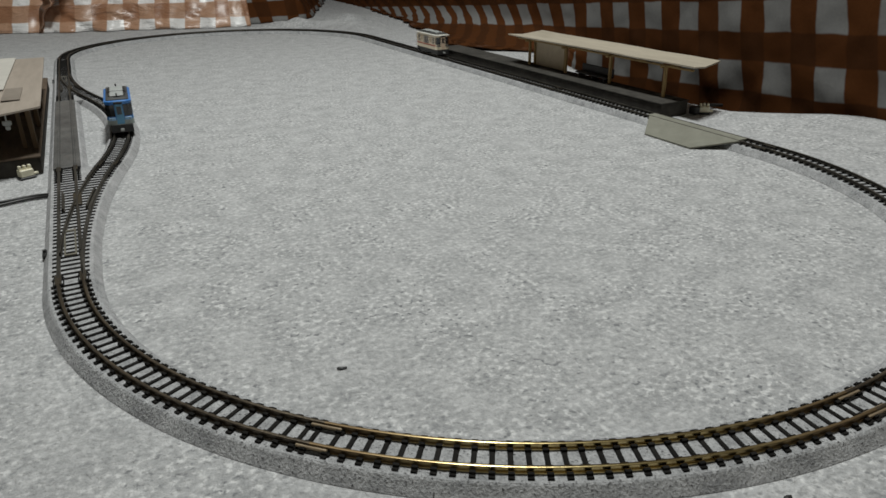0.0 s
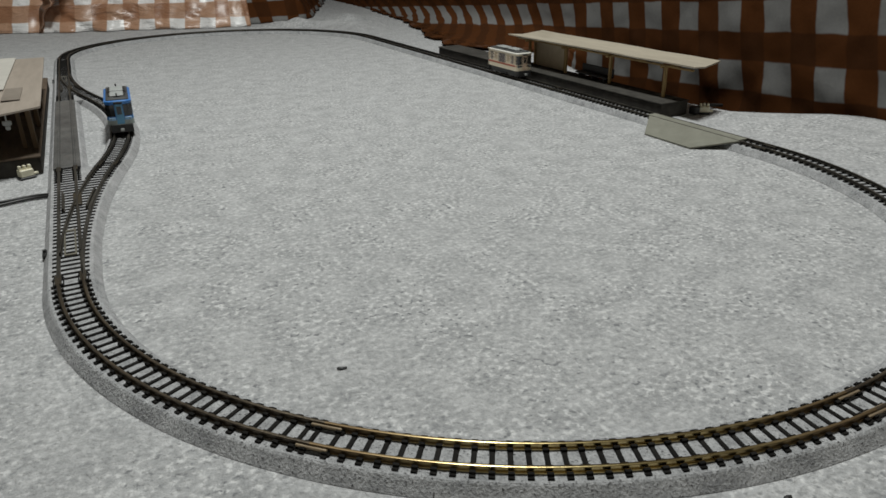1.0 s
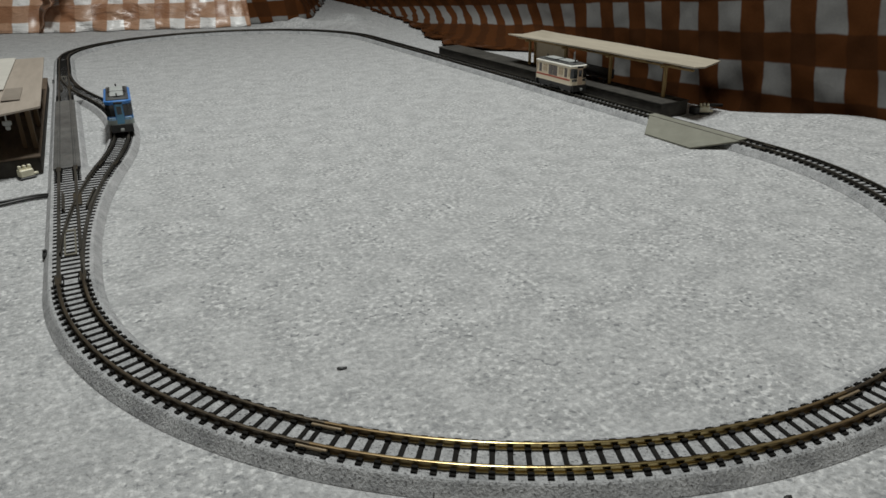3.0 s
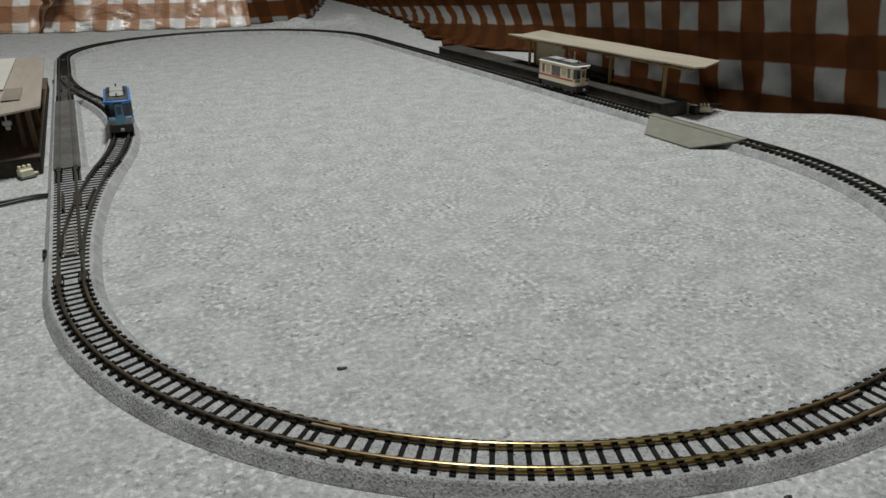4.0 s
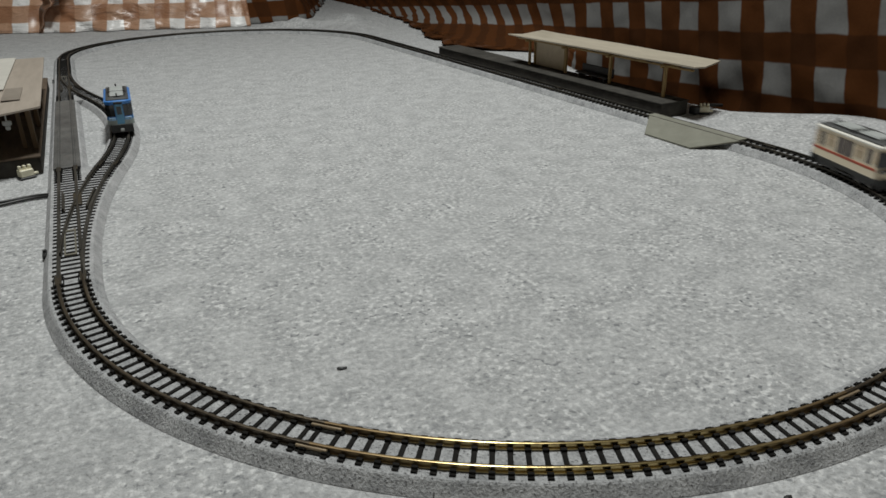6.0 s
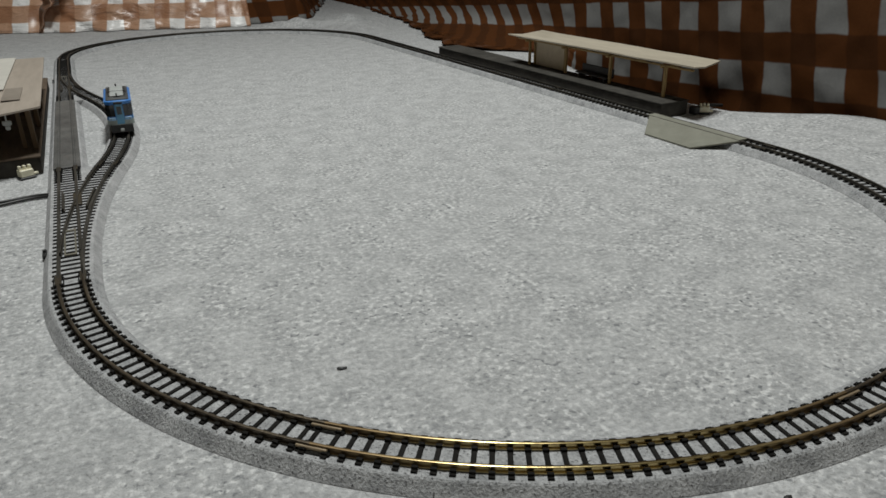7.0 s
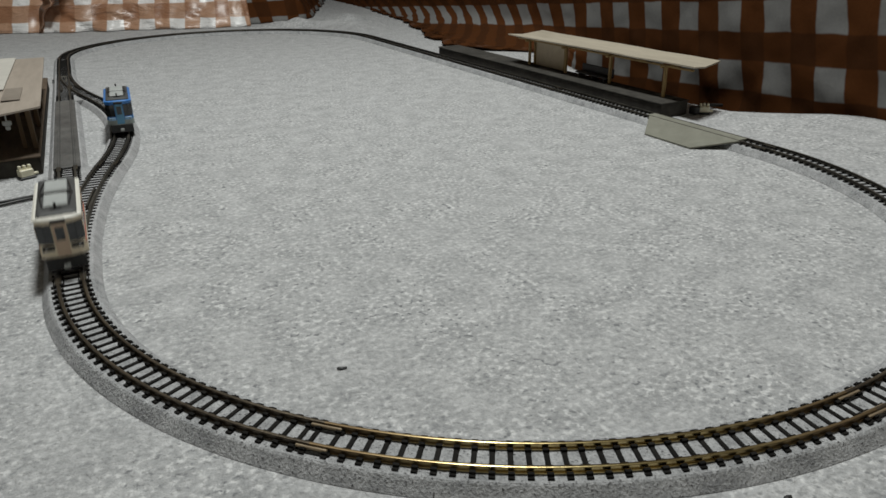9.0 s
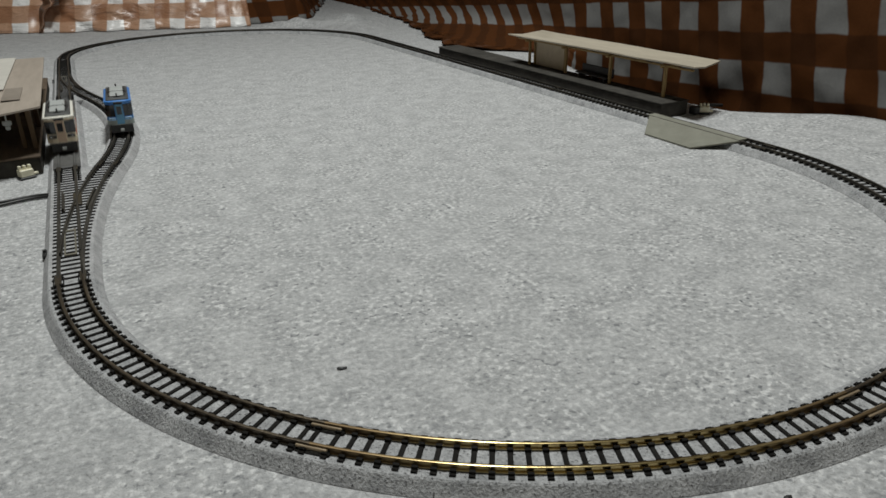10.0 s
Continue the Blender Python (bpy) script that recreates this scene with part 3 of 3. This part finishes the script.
def cable(name, pts, r, label):
    cu = bpy.data.curves.new(name, "CURVE")
    cu.dimensions, cu.bevel_depth, cu.bevel_resolution, cu.resolution_u = "3D", r, 3, 10
    sp = cu.splines.new("NURBS")
    sp.points.add(len(pts) - 1)
    for p, co in zip(sp.points, pts):
        p.co = (*co, 1)
    sp.use_endpoint_u, sp.order_u = True, 4
    cu.materials.append(CABLE)
    return tagged(new(name, cu), label, "cable", "feeder cables")


# ---- tram cars ----
HL, HW = 0.0302, 0.00905      # half length and half width of the car body


def tram_section(inset=0.0, cut=0.0028):
    """Plan outline of the car: long sides, ends cut back at the corners."""
    w, l = HW - inset, HL - inset
    return [(-w, -l + cut), (-w, l - cut), (-w + 0.0032, l - 0.0006), (-0.0030, l), (0.0030, l), (w - 0.0032, l - 0.0006), (w, l - cut),
            (w, -l + cut), (w - 0.0032, -l + 0.0006), (0.0030, -l), (-0.0030, -l), (-w + 0.0032, -l + 0.0006)]


def roof_outline(inset):
    w, l = HW - 0.0010 - inset, HL - 0.0022 - inset
    return [(-w, -l + 0.0008), (-w, l - 0.0008), (-w + 0.0010, l), (w - 0.0010, l), (w, l - 0.0008), (w, -l + 0.0008), (w - 0.0010, -l), (-w + 0.0010, -l)]


def prism(layers):
    """Stacked outlines [(outline, z)] closed above and below."""
    bm = bmesh.new()
    rings = [[bm.verts.new((x, y, z)) for x, y in o] for o, z in layers]
    for a, b in zip(rings, rings[1:]):
        for i in range(len(a)):
            j = (i + 1) % len(a)
            bm.faces.new((a[i], a[j], b[j], b[i]))
    bm.faces.new(rings[0])
    bm.faces.new(rings[-1])
    return bm


def tram(m, label, body_mat, low_mat, trim_mat, stripe_mat, rim_mat, pane_side, lens_mat=LENS, lamp_mat=BLACK):
    t = thing("tram_car", m, label, "model tram", "tram cars")
    out = tram_section()
    part("body", prism([(out, 0.0146), (out, 0.0313)]), body_mat, t)
    part("lower_panel", prism([(tram_section(-0.00025), 0.0143), (tram_section(-0.00025), 0.0182)]), low_mat, t)
    for e in (-1, 1):
        xa, xb = sorted((e * (HW - 0.0004), e * (HW + 0.0003)))
        part("stripe", box(xa, xb, -HL + 0.0030, HL - 0.0030, 0.0183, 0.0197, 0.0001), stripe_mat, t)
    part("roof_rim", prism([(tram_section(-0.0006), 0.0312), (tram_section(-0.0006), 0.0320), (tram_section(0.0002), 0.0325)]),
         rim_mat, t)
    part("roof", prism([(roof_outline(0.0), 0.0324), (roof_outline(0.0002), 0.0332), (roof_outline(0.0014), 0.0338)]),
         ROOF_GREY, t, "dark grey roof")
    for y in (-0.0112, 0.0112):
        v = part("roof_vent", box(-0.0048, 0.0048, y - 0.0088, y + 0.0088, 0.0336, 0.0350, 0.0004), VENT, t, "flat light grey roof panel")
        part("vent_lid", box(-0.0040, 0.0040, y - 0.0076, y + 0.0076, 0.0350, 0.0352, 0.0001), VENT, v)
    # current collector folded on the roof, a short mast at each end
    pc = bmesh.new()
    add_box(pc, -0.0060, 0.0060, -0.0012, 0.0012, 0.0338, 0.0347)
    rack = part("current_collector", pc, BLACK, t, "black folded current collector")
    for e in (-1, 1):
        part("insulator", box(e * 0.0064 - 0.0007, e * 0.0064 + 0.0007, -0.0016, 0.0016, 0.0336, 0.0349, 0.0002), BLACK, rack)
        for f in (-1, 1):
            arm = bmesh.new()
            add_cyl(arm, (e * 0.0053, f * 0.0185, 0.0342), (e * 0.0060, f * 0.0100, 0.0345), 0.00036, 6)
            add_cyl(arm, (e * 0.0060, f * 0.0102, 0.0345), (e * 0.0066, 0.0, 0.0345), 0.00040, 6)
            part("collector_arm", arm, BLACK, rack)
        mast = add_cyl(bmesh.new(), (0.0, e * 0.0222, 0.0336), (0.0, e * 0.0222, 0.0366), 0.0006, 6)
        add_box(mast, -0.0022, 0.0022, e * 0.0222 - 0.0004, e * 0.0222 + 0.0004, 0.0336, 0.0343)
        part("mast", mast, BLACK, rack)
    # windows and doors along the sides
    plan = [(e * y, w, z0, z1, mt) for e in (-1, 1) for y, w, z0, z1, mt in (
        (0.0262, 0.0028, 0.0224, 0.0290, pane_side), (0.0207, 0.0042, 0.0212, 0.0292, GLASS if pane_side is GLASS else DOOR_PANE), (0.0128, 0.0070, 0.0224, 0.0290, pane_side),
        (0.0036, 0.0066, 0.0203, 0.0294, GLASS if pane_side is GLASS else DOOR_PANE))]
    for s in (-1, 1):
        for y, w, z0, z1, mt in plan:
            xa, xb = sorted((s * (HW - 0.0003), s * (HW + 0.00028)))
            wd = part("window", box(xa, xb, y - w / 2, y + w / 2, z0, z1, 0.0001), mt, t)
            xa, xb = sorted((s * (HW + 0.0001), s * (HW + 0.00042)))
            part("sash", box(xa, xb, y - w / 2, y + w / 2, (z0 + z1) / 2 + 0.001, (z0 + z1) / 2 + 0.0013), DOOR_PANE if mt is DOOR_PANE else BLACK if mt is GLASS else trim_mat, wd)
    # ends
    for e in (-1, 1):
        def end_box(x0, x1, z0, z1, d):
            ya, yb = sorted((e * (HL - 0.0004), e * (HL + d)))
            return box(x0, x1, ya, yb, z0, z1, 0.00012)
        door = part("end_door", end_box(-0.0026, 0.0026, 0.0150, 0.0298, 0.0004), trim_mat, t)
        part("door_window", end_box(-0.0017, 0.0017, 0.0222, 0.0282, 0.0006), GLASS, door)
        for s in (-1, 1):
            bm = bmesh.new()
            xa, xb = s * 0.0031, s * (HW - 0.0028)
            vs = []
            for z in (0.0208, 0.0294):
                for x, y in ((xa, HL + 0.0003), (xb, HL - 0.0003)):
                    vs.append(bm.verts.new((x, e * y, z)))
                    vs.append(bm.verts.new((x, e * (y - 0.0006), z)))
            bmesh.ops.convex_hull(bm, input=vs)
            part("end_window", bm, GLASS, t)
            bm = bmesh.new()
            vs = []
            for z in (0.0208, 0.0294):
                for x, y in ((s * (HW - 0.0029), HL - 0.0008), (s * (HW - 0.0001), HL - 0.0027)):
                    vs.append(bm.verts.new((x + s * 0.0002, e * (y + 0.0003), z)))
                    vs.append(bm.verts.new((x - s * 0.0004, e * (y - 0.0004), z)))
            bmesh.ops.convex_hull(bm, input=vs)
            part("corner_window", bm, GLASS, t)
            hb = bmesh.new()
            add_box(hb, s * 0.0056 - 0.0024, s * 0.0056 + 0.0024, *sorted((e * (HL - 0.0012), e * (HL + 0.0004))), 0.0179, 0.0200, 0.0002)
            hl = part("headlight_housing", hb, lamp_mat, t, "flat headlight housing")
            hb = bmesh.new()
            add_cyl(hb, (s * 0.0066, e * (HL + 0.0003), 0.0189), (s * 0.0066, e * (HL + 0.0007), 0.0189), 0.0005, 8)
            part("headlight", hb, lens_mat, hl, "small headlight lens")
        part("sign_box", end_box(-0.0030, 0.0030, 0.0300, 0.0316, 0.0009), BLACK, t, "black destination box")
        part("bumper", end_box(-0.0078, 0.0078, 0.0086, 0.0145, 0.0008), BLACK, t, "black bumper")
        cp = bmesh.new()
        add_box(cp, -0.0012, 0.0012, *sorted((e * (HL - 0.002), e * (HL + 0.0030))), 0.0104, 0.0122, 0.0003)
        cpo = part("coupler", cp, BLACK, t, "black coupler")
        part("coupler_plate", box(-0.0013, 0.0013, *sorted((e * (HL + 0.0030), e * (HL + 0.0034))), 0.0100, 0.0120, 0.0002), VENT, cpo, "coupler plate")
    # running gear
    ch = bmesh.new()
    add_box(ch, -0.0068, 0.0068, -0.0275, 0.0275, 0.0100, 0.0146, 0.0005)
    add_box(ch, -0.0072, 0.0072, -0.0060, 0.0060, 0.0084, 0.0102, 0.0004)
    part("chassis", ch, BLACK, t, "black chassis")
    for y in (-0.0165, 0.0165):
        fr = bmesh.new()
        for s in (-1, 1):
            add_box(fr, s * 0.0062 - 0.0006, s * 0.0062 + 0.0006, y - 0.0090, y + 0.0090, 0.0082, 0.0112, 0.0004)
        add_box(fr, -0.0056, 0.0056, y - 0.0020, y + 0.0020, 0.0090, 0.0104, 0.0003)
        bg = part("bogie", fr, BLACK, t, "black bogie frame")
        for yy in (y - 0.0055, y + 0.0055):
            wb = bmesh.new()
            for s in (-1, 1):
                add_cyl(wb, (s * 0.0037, yy, 0.0098), (s * 0.0053, yy, 0.0098), 0.0028, 14)
            add_cyl(wb, (-0.004, yy, 0.0098), (0.004, yy, 0.0098), 0.0006, 6)
            part("wheelset", wb, STEEL, bg, "dark steel wheelset")
    return t


# ---- put the place together ----
room()
felt_mat()
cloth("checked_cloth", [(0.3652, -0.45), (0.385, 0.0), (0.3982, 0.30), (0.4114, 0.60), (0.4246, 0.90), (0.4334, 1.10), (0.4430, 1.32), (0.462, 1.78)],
      -0.12, 0.34, CLOTH_SHADED, "brown and white checked cloth hung behind the platform, shade in its colours", 0.003, 0.004, u0=-0.45, tilt=0.072, shear=0.2,
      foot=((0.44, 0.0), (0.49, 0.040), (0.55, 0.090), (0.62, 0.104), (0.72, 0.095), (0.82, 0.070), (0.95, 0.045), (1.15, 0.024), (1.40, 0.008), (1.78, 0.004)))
cloth("checked_cloth", [(-0.8867, 1.3698), (-0.60, 1.277), (-0.316, 1.185), (-0.2350, 1.1588)],
      0.001, 0.34, CLOTH_B, "glossy brown and white checked cloth, its edge overlapped", 0.003, 0.007, u0=-0.60, lean=0.68)
cloth("checked_cloth", [(-0.2560, 1.1580), (-0.2400, 1.1515), (-0.10, 1.1120), (0.045, 1.068), (0.100, 1.060)],
      0.001, 0.34, CLOTH_B, "glossy wrinkled brown and white checked cloth at the mat's end", 0.0025, 0.010, u0=0.0640, lean=0.68,
      creases=((0.10, 0.030, -0.55, 0.006, 0.008), (0.13, 0.050, -0.50, 0.005, -0.008), (0.16, 0.036, -0.42, 0.004, 0.007), (0.19, 0.046, -0.60, 0.005, 0.008),
               (0.21, 0.028, -0.30, 0.004, -0.006), (0.25, 0.050, -0.35, 0.006, 0.007), (0.29, 0.034, -0.25, 0.005, -0.007), (0.09, 0.060, 0.45, 0.005, 0.006)))
# Corner cloth takes the darkened check, so the corner's shade is in its colour.
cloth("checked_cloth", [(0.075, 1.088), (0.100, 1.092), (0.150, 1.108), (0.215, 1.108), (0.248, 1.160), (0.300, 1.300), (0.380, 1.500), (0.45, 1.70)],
      0.001, 0.34, CLOTH_SHADED, "brown and white checked cloth drawn back into the corner, colours darkened for shade", 0.004, 0.010, u0=0.455, v0=0.022, lean=0.45)

tram(pose(-R + 0.0412, 0.2885, 0, 0, 0, 177.2), "small bright blue model tram waiting on the siding", BLUE, GREY_GREEN, TEAL, PALE_BLUE, BLUE, GLASS, STEEL, PALE_BLUE)
CREAM_TRAM = tram(pose(R, 0.5, 0, 0, 0, 180), "small cream model tram with a brick-red stripe, running round the track", CREAM, CREAM, PINK, RED, RIM_WHITE, AMBER)

station(pose(0.2310, 0.095, 0), "long dark model platform with a pale wooden shelter roof", 0.440, 0.030, 0.0125, PLAT_TOP,
        (0.043, 0.115, 0.185, 0.252), 0.019, POST, ((0.012, 0.004), (0.056, 0.019), (0.006, 0.277), (0.059, 0.287)), WOOD, 0.0014, right_extras, start=0.024)
station(pose(-0.2310, 0.540, 0, 0, 0, 180), "dark model platform, wooden roof with white paper on it", 0.340, 0.070, 0.0125, PLAT_BROWN,
        (0.100, 0.170, 0.245, 0.314), 0.0085, POST_DARK, ((-0.005, 0.077), (0.066, 0.060), (-0.007, 0.333), (0.066, 0.372)), WOOD_BROWN, 0.0004, left_extras)


def crossing():
    t = thing("level_crossing", pose(R, 0.066, 0), "grey-green card level crossing ramp over the track", "model crossing")

    def plate(name, quad, th=0.0010):
        bm = bmesh.new()
        lo = [bm.verts.new(v) for v in quad]
        hi = [bm.verts.new((x, y, z + th)) for x, y, z in quad]
        n = len(quad)
        bm.faces.new(lo)
        bm.faces.new(hi)
        for i in range(n):
            bm.faces.new((lo[i], lo[(i + 1) % n], hi[(i + 1) % n], hi[i]))
        part(name, bm, CARD, t)
    zt = Z_TOP - 0.0012
    plate("ramp", [(-0.034, -0.030, 0.0002), (-0.0056, -0.048, zt), (-0.0056, 0.044, zt), (-0.034, 0.017, 0.0002)])
    plate("middle_deck", [(-0.0041, -0.046, zt), (0.0041, -0.046, zt), (0.0041, 0.048, zt), (-0.0041, 0.048, zt)])
    plate("ramp", [(0.0056, -0.046, zt), (0.018, -0.020, 0.0012), (0.018, 0.022, 0.0012), (0.0056, 0.044, zt)])


crossing()
plug(pose(-0.2405, 0.1945, 0, 0, 0, 25), "ivory plastic cable plug on the mat beside the platform end")
plug(pose(0.2755, 0.1140, 0, 0, 0, -35), "ivory plastic cable plug on the mat behind the crossing")
for dz, dy in ((0.0011, 0.0), (0.0011, 0.0040)):
    cable("feeder_cable", [(-0.2268, 0.1425 + dy, dz), (-0.2340, 0.1445 + dy, dz), (-0.2430, 0.1425 + dy, dz), (-0.2560, 0.1370 + dy * 1.6, dz), (-0.310, 0.122 + dy * 3, dz)],
          0.0009, "thin black feeder cable lying on the mat")
cable("feeder_cable", [(0.2680, 0.1160, 0.0016), (0.2760, 0.1230, 0.003), (0.2860, 0.1290, 0.004), (0.2940, 0.1270, 0.0030), (0.3080, 0.1240, 0.0018)],
      0.0014, "black feeder cable behind the platform")
part("connector", box(-0.004, 0.004, -0.0035, 0.0035, 0, 0.0065, 0.0008), BLACK, thing("cable_connector", pose(0.2680, 0.1170, 0, 0, 0, 10),
     "small black cable connector behind the platform end", "connector"))


def fleck(x, y, r, rz):
    bm = bmesh.new()
    bmesh.ops.create_icosphere(bm, subdivisions=2, radius=1.0)
    for v in bm.verts:
        k = 1 + 0.35 * noise.noise(v.co * 1.7 + Vector((x * 40, y * 40, 0)))
        v.co = Vector((v.co.x * r * 1.5 * k, v.co.y * r * 0.8 * k, max(0.0, v.co.z * r * 0.5 * k + r * 0.2)))
    ob = new("dirt_fleck", finish("dirt_fleck", bm, BLACK))
    ob.matrix_basis = pose(x, y, 0, 0, 0, rz)
    tagged(ob, "small black dirt fleck lying on the felt mat", "dirt", "dirt flecks")


for x, y, r, rz in ((-0.1328, -0.1146, 0.0010, -25), (-0.1312, -0.1150, 0.0006, 40), (-0.0480, -0.2300, 0.0012, 10)):
    fleck(x, y, r, rz)

# ---- track, the pieces last ----
def arc_pose(i, far):
    a = i * math.pi / 4
    if far:
        return pose(-R * math.cos(a), LS + R * math.sin(a), 0, 0, 0, -math.degrees(a))
    return pose(R * math.cos(a), -R * math.sin(a), 0, 0, 0, 180 - math.degrees(a))


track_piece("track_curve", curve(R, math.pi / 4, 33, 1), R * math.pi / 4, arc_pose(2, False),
            "curved model track, brass rails with a painted glint on grey ballast roadbed", sample=along_curve(R, math.pi / 4, 1))
ARC = track_piece("track_curve", curve(R, math.pi / 4, 33, 1), R * math.pi / 4, arc_pose(3, False),
                  "curved model track, brown tarnished rails on grey ballast roadbed", rail_mat=RAIL_BROWN, sample=along_curve(R, math.pi / 4, 1))
copy_thing(ARC, arc_pose(1, False))
DULL_ARC = track_piece("track_curve", curve(R, math.pi / 4, 33, 1), R * math.pi / 4, arc_pose(0, False),
                       "curved model track, dull dark rails on grey ballast roadbed", rail_mat=RAIL_DULL, sample=along_curve(R, math.pi / 4, 1))
for i in range(4):
    copy_thing(DULL_ARC, arc_pose(i, True))
S248 = track_piece("track_straight", straight(0.248), 0.248, pose(R, LS, 0, 0, 0, 180), "straight model track with dull rails beside the platform",
                   rail_mat=RAIL_DULL, sample=along_straight(0.248))
for k in (1, 2):
    copy_thing(S248, pose(R, LS - 0.248 * k, 0, 0, 0, 180))
turnout(pose(-R, 0, 0), 1, "turnout with black sleepers where the siding leaves")
turnout(pose(-R, 2 * T_LEN + 0.249, 0, 0, 0, 180), -1, "turnout where the siding rejoins the main track")
DARK = track_piece("track_straight", straight(0.249), 0.249, pose(-R, T_LEN, 0), "straight model track filled dark between the rails",
                   rail_mat=INFILL, sample=along_straight(0.249), bed_mat=BALLAST_PALE)
for x0, x1 in ((-0.0041, 0.0041), (-0.0082, -0.0054), (0.0054, 0.0082)):
    part("infill_plate", box(x0, x1, 0.002, 0.247, Z_BED - 0.0004, Z_TOP - 0.0009, 0.0003), INFILL, DARK, "dark infill plate")
S_END = LS - 2 * T_LEN - 0.249
track_piece("track_straight", straight(S_END), S_END, pose(-R, 2 * T_LEN + 0.249, 0), "short straight model track with dull rails",
            rail_mat=RAIL_DULL, sample=along_straight(S_END))
ax, ay = -R + TURN * (1 - math.cos(DIV)), T_LEN
mx, my = ax + SID * (1 - math.cos(DIV)), ay + SID * math.sin(DIV)
C1 = track_piece("siding_curve", [(x, y, h) for x, y, h in curve(SID, DIV, 17, -1)], SID * DIV, pose(ax, ay, 0, 0, 0, -15),
                 "gently curved siding track with dull rails", rail_mat=RAIL_DULL, sample=along_curve(SID, DIV, -1), bed_mat=BALLAST_PALE)
copy_thing(C1, pose(mx, my, 0, 0, 0, 0))


# ---- what moves: the cream tram runs in, waits at the platform and leaves round the near curve ----
def on_track(s):
    if s < LS:
        return Vector((R, LS - s, 0))
    a = (s - LS) / R
    if a < math.pi:
        return Vector((R * math.cos(a), -R * math.sin(a), 0))
    return Vector((-R, s - LS - math.pi * R, 0))


def motions():
    keys = ((0.0, 0.2208), (0.2, 0.2612), (0.4, 0.3012), (0.6, 0.3392), (0.8, 0.3745), (1.0, 0.4085), (1.2, 0.4425), (1.4, 0.4725), (1.6, 0.4895),
            (1.8, 0.4990), (2.0, 0.5018), (2.2, 0.5022), (3.8, 0.5022), (4.0, 0.5070), (4.2, 0.5166), (4.4, 0.5325), (4.6, 0.5545), (4.8, 0.5835),
            (5.0, 0.6150), (5.2, 0.6510), (5.4, 0.6930), (5.6, 0.7360), (7.1, 1.0438), (7.3, 1.0855), (7.5, 1.1310), (7.8, 1.1957), (8.0, 1.2375),
            (8.5, 1.3470), (9.0, 1.4565), (9.5, 1.5650), (10.0, 1.6732))
    rows = []
    for i in range(101):
        t = i / 10
        s = float(np.interp(t, [k[0] for k in keys], [k[1] for k in keys]))
        a, b = on_track(s + 0.0165), on_track(s - 0.0165)
        d = a - b
        mid = (a + b) / 2
        rows.append((t, Matrix.Translation(mid) @ Matrix.Rotation(math.atan2(-d.x, d.y), 4, "Z")))
    walk(CREAM_TRAM, rows)


motions()
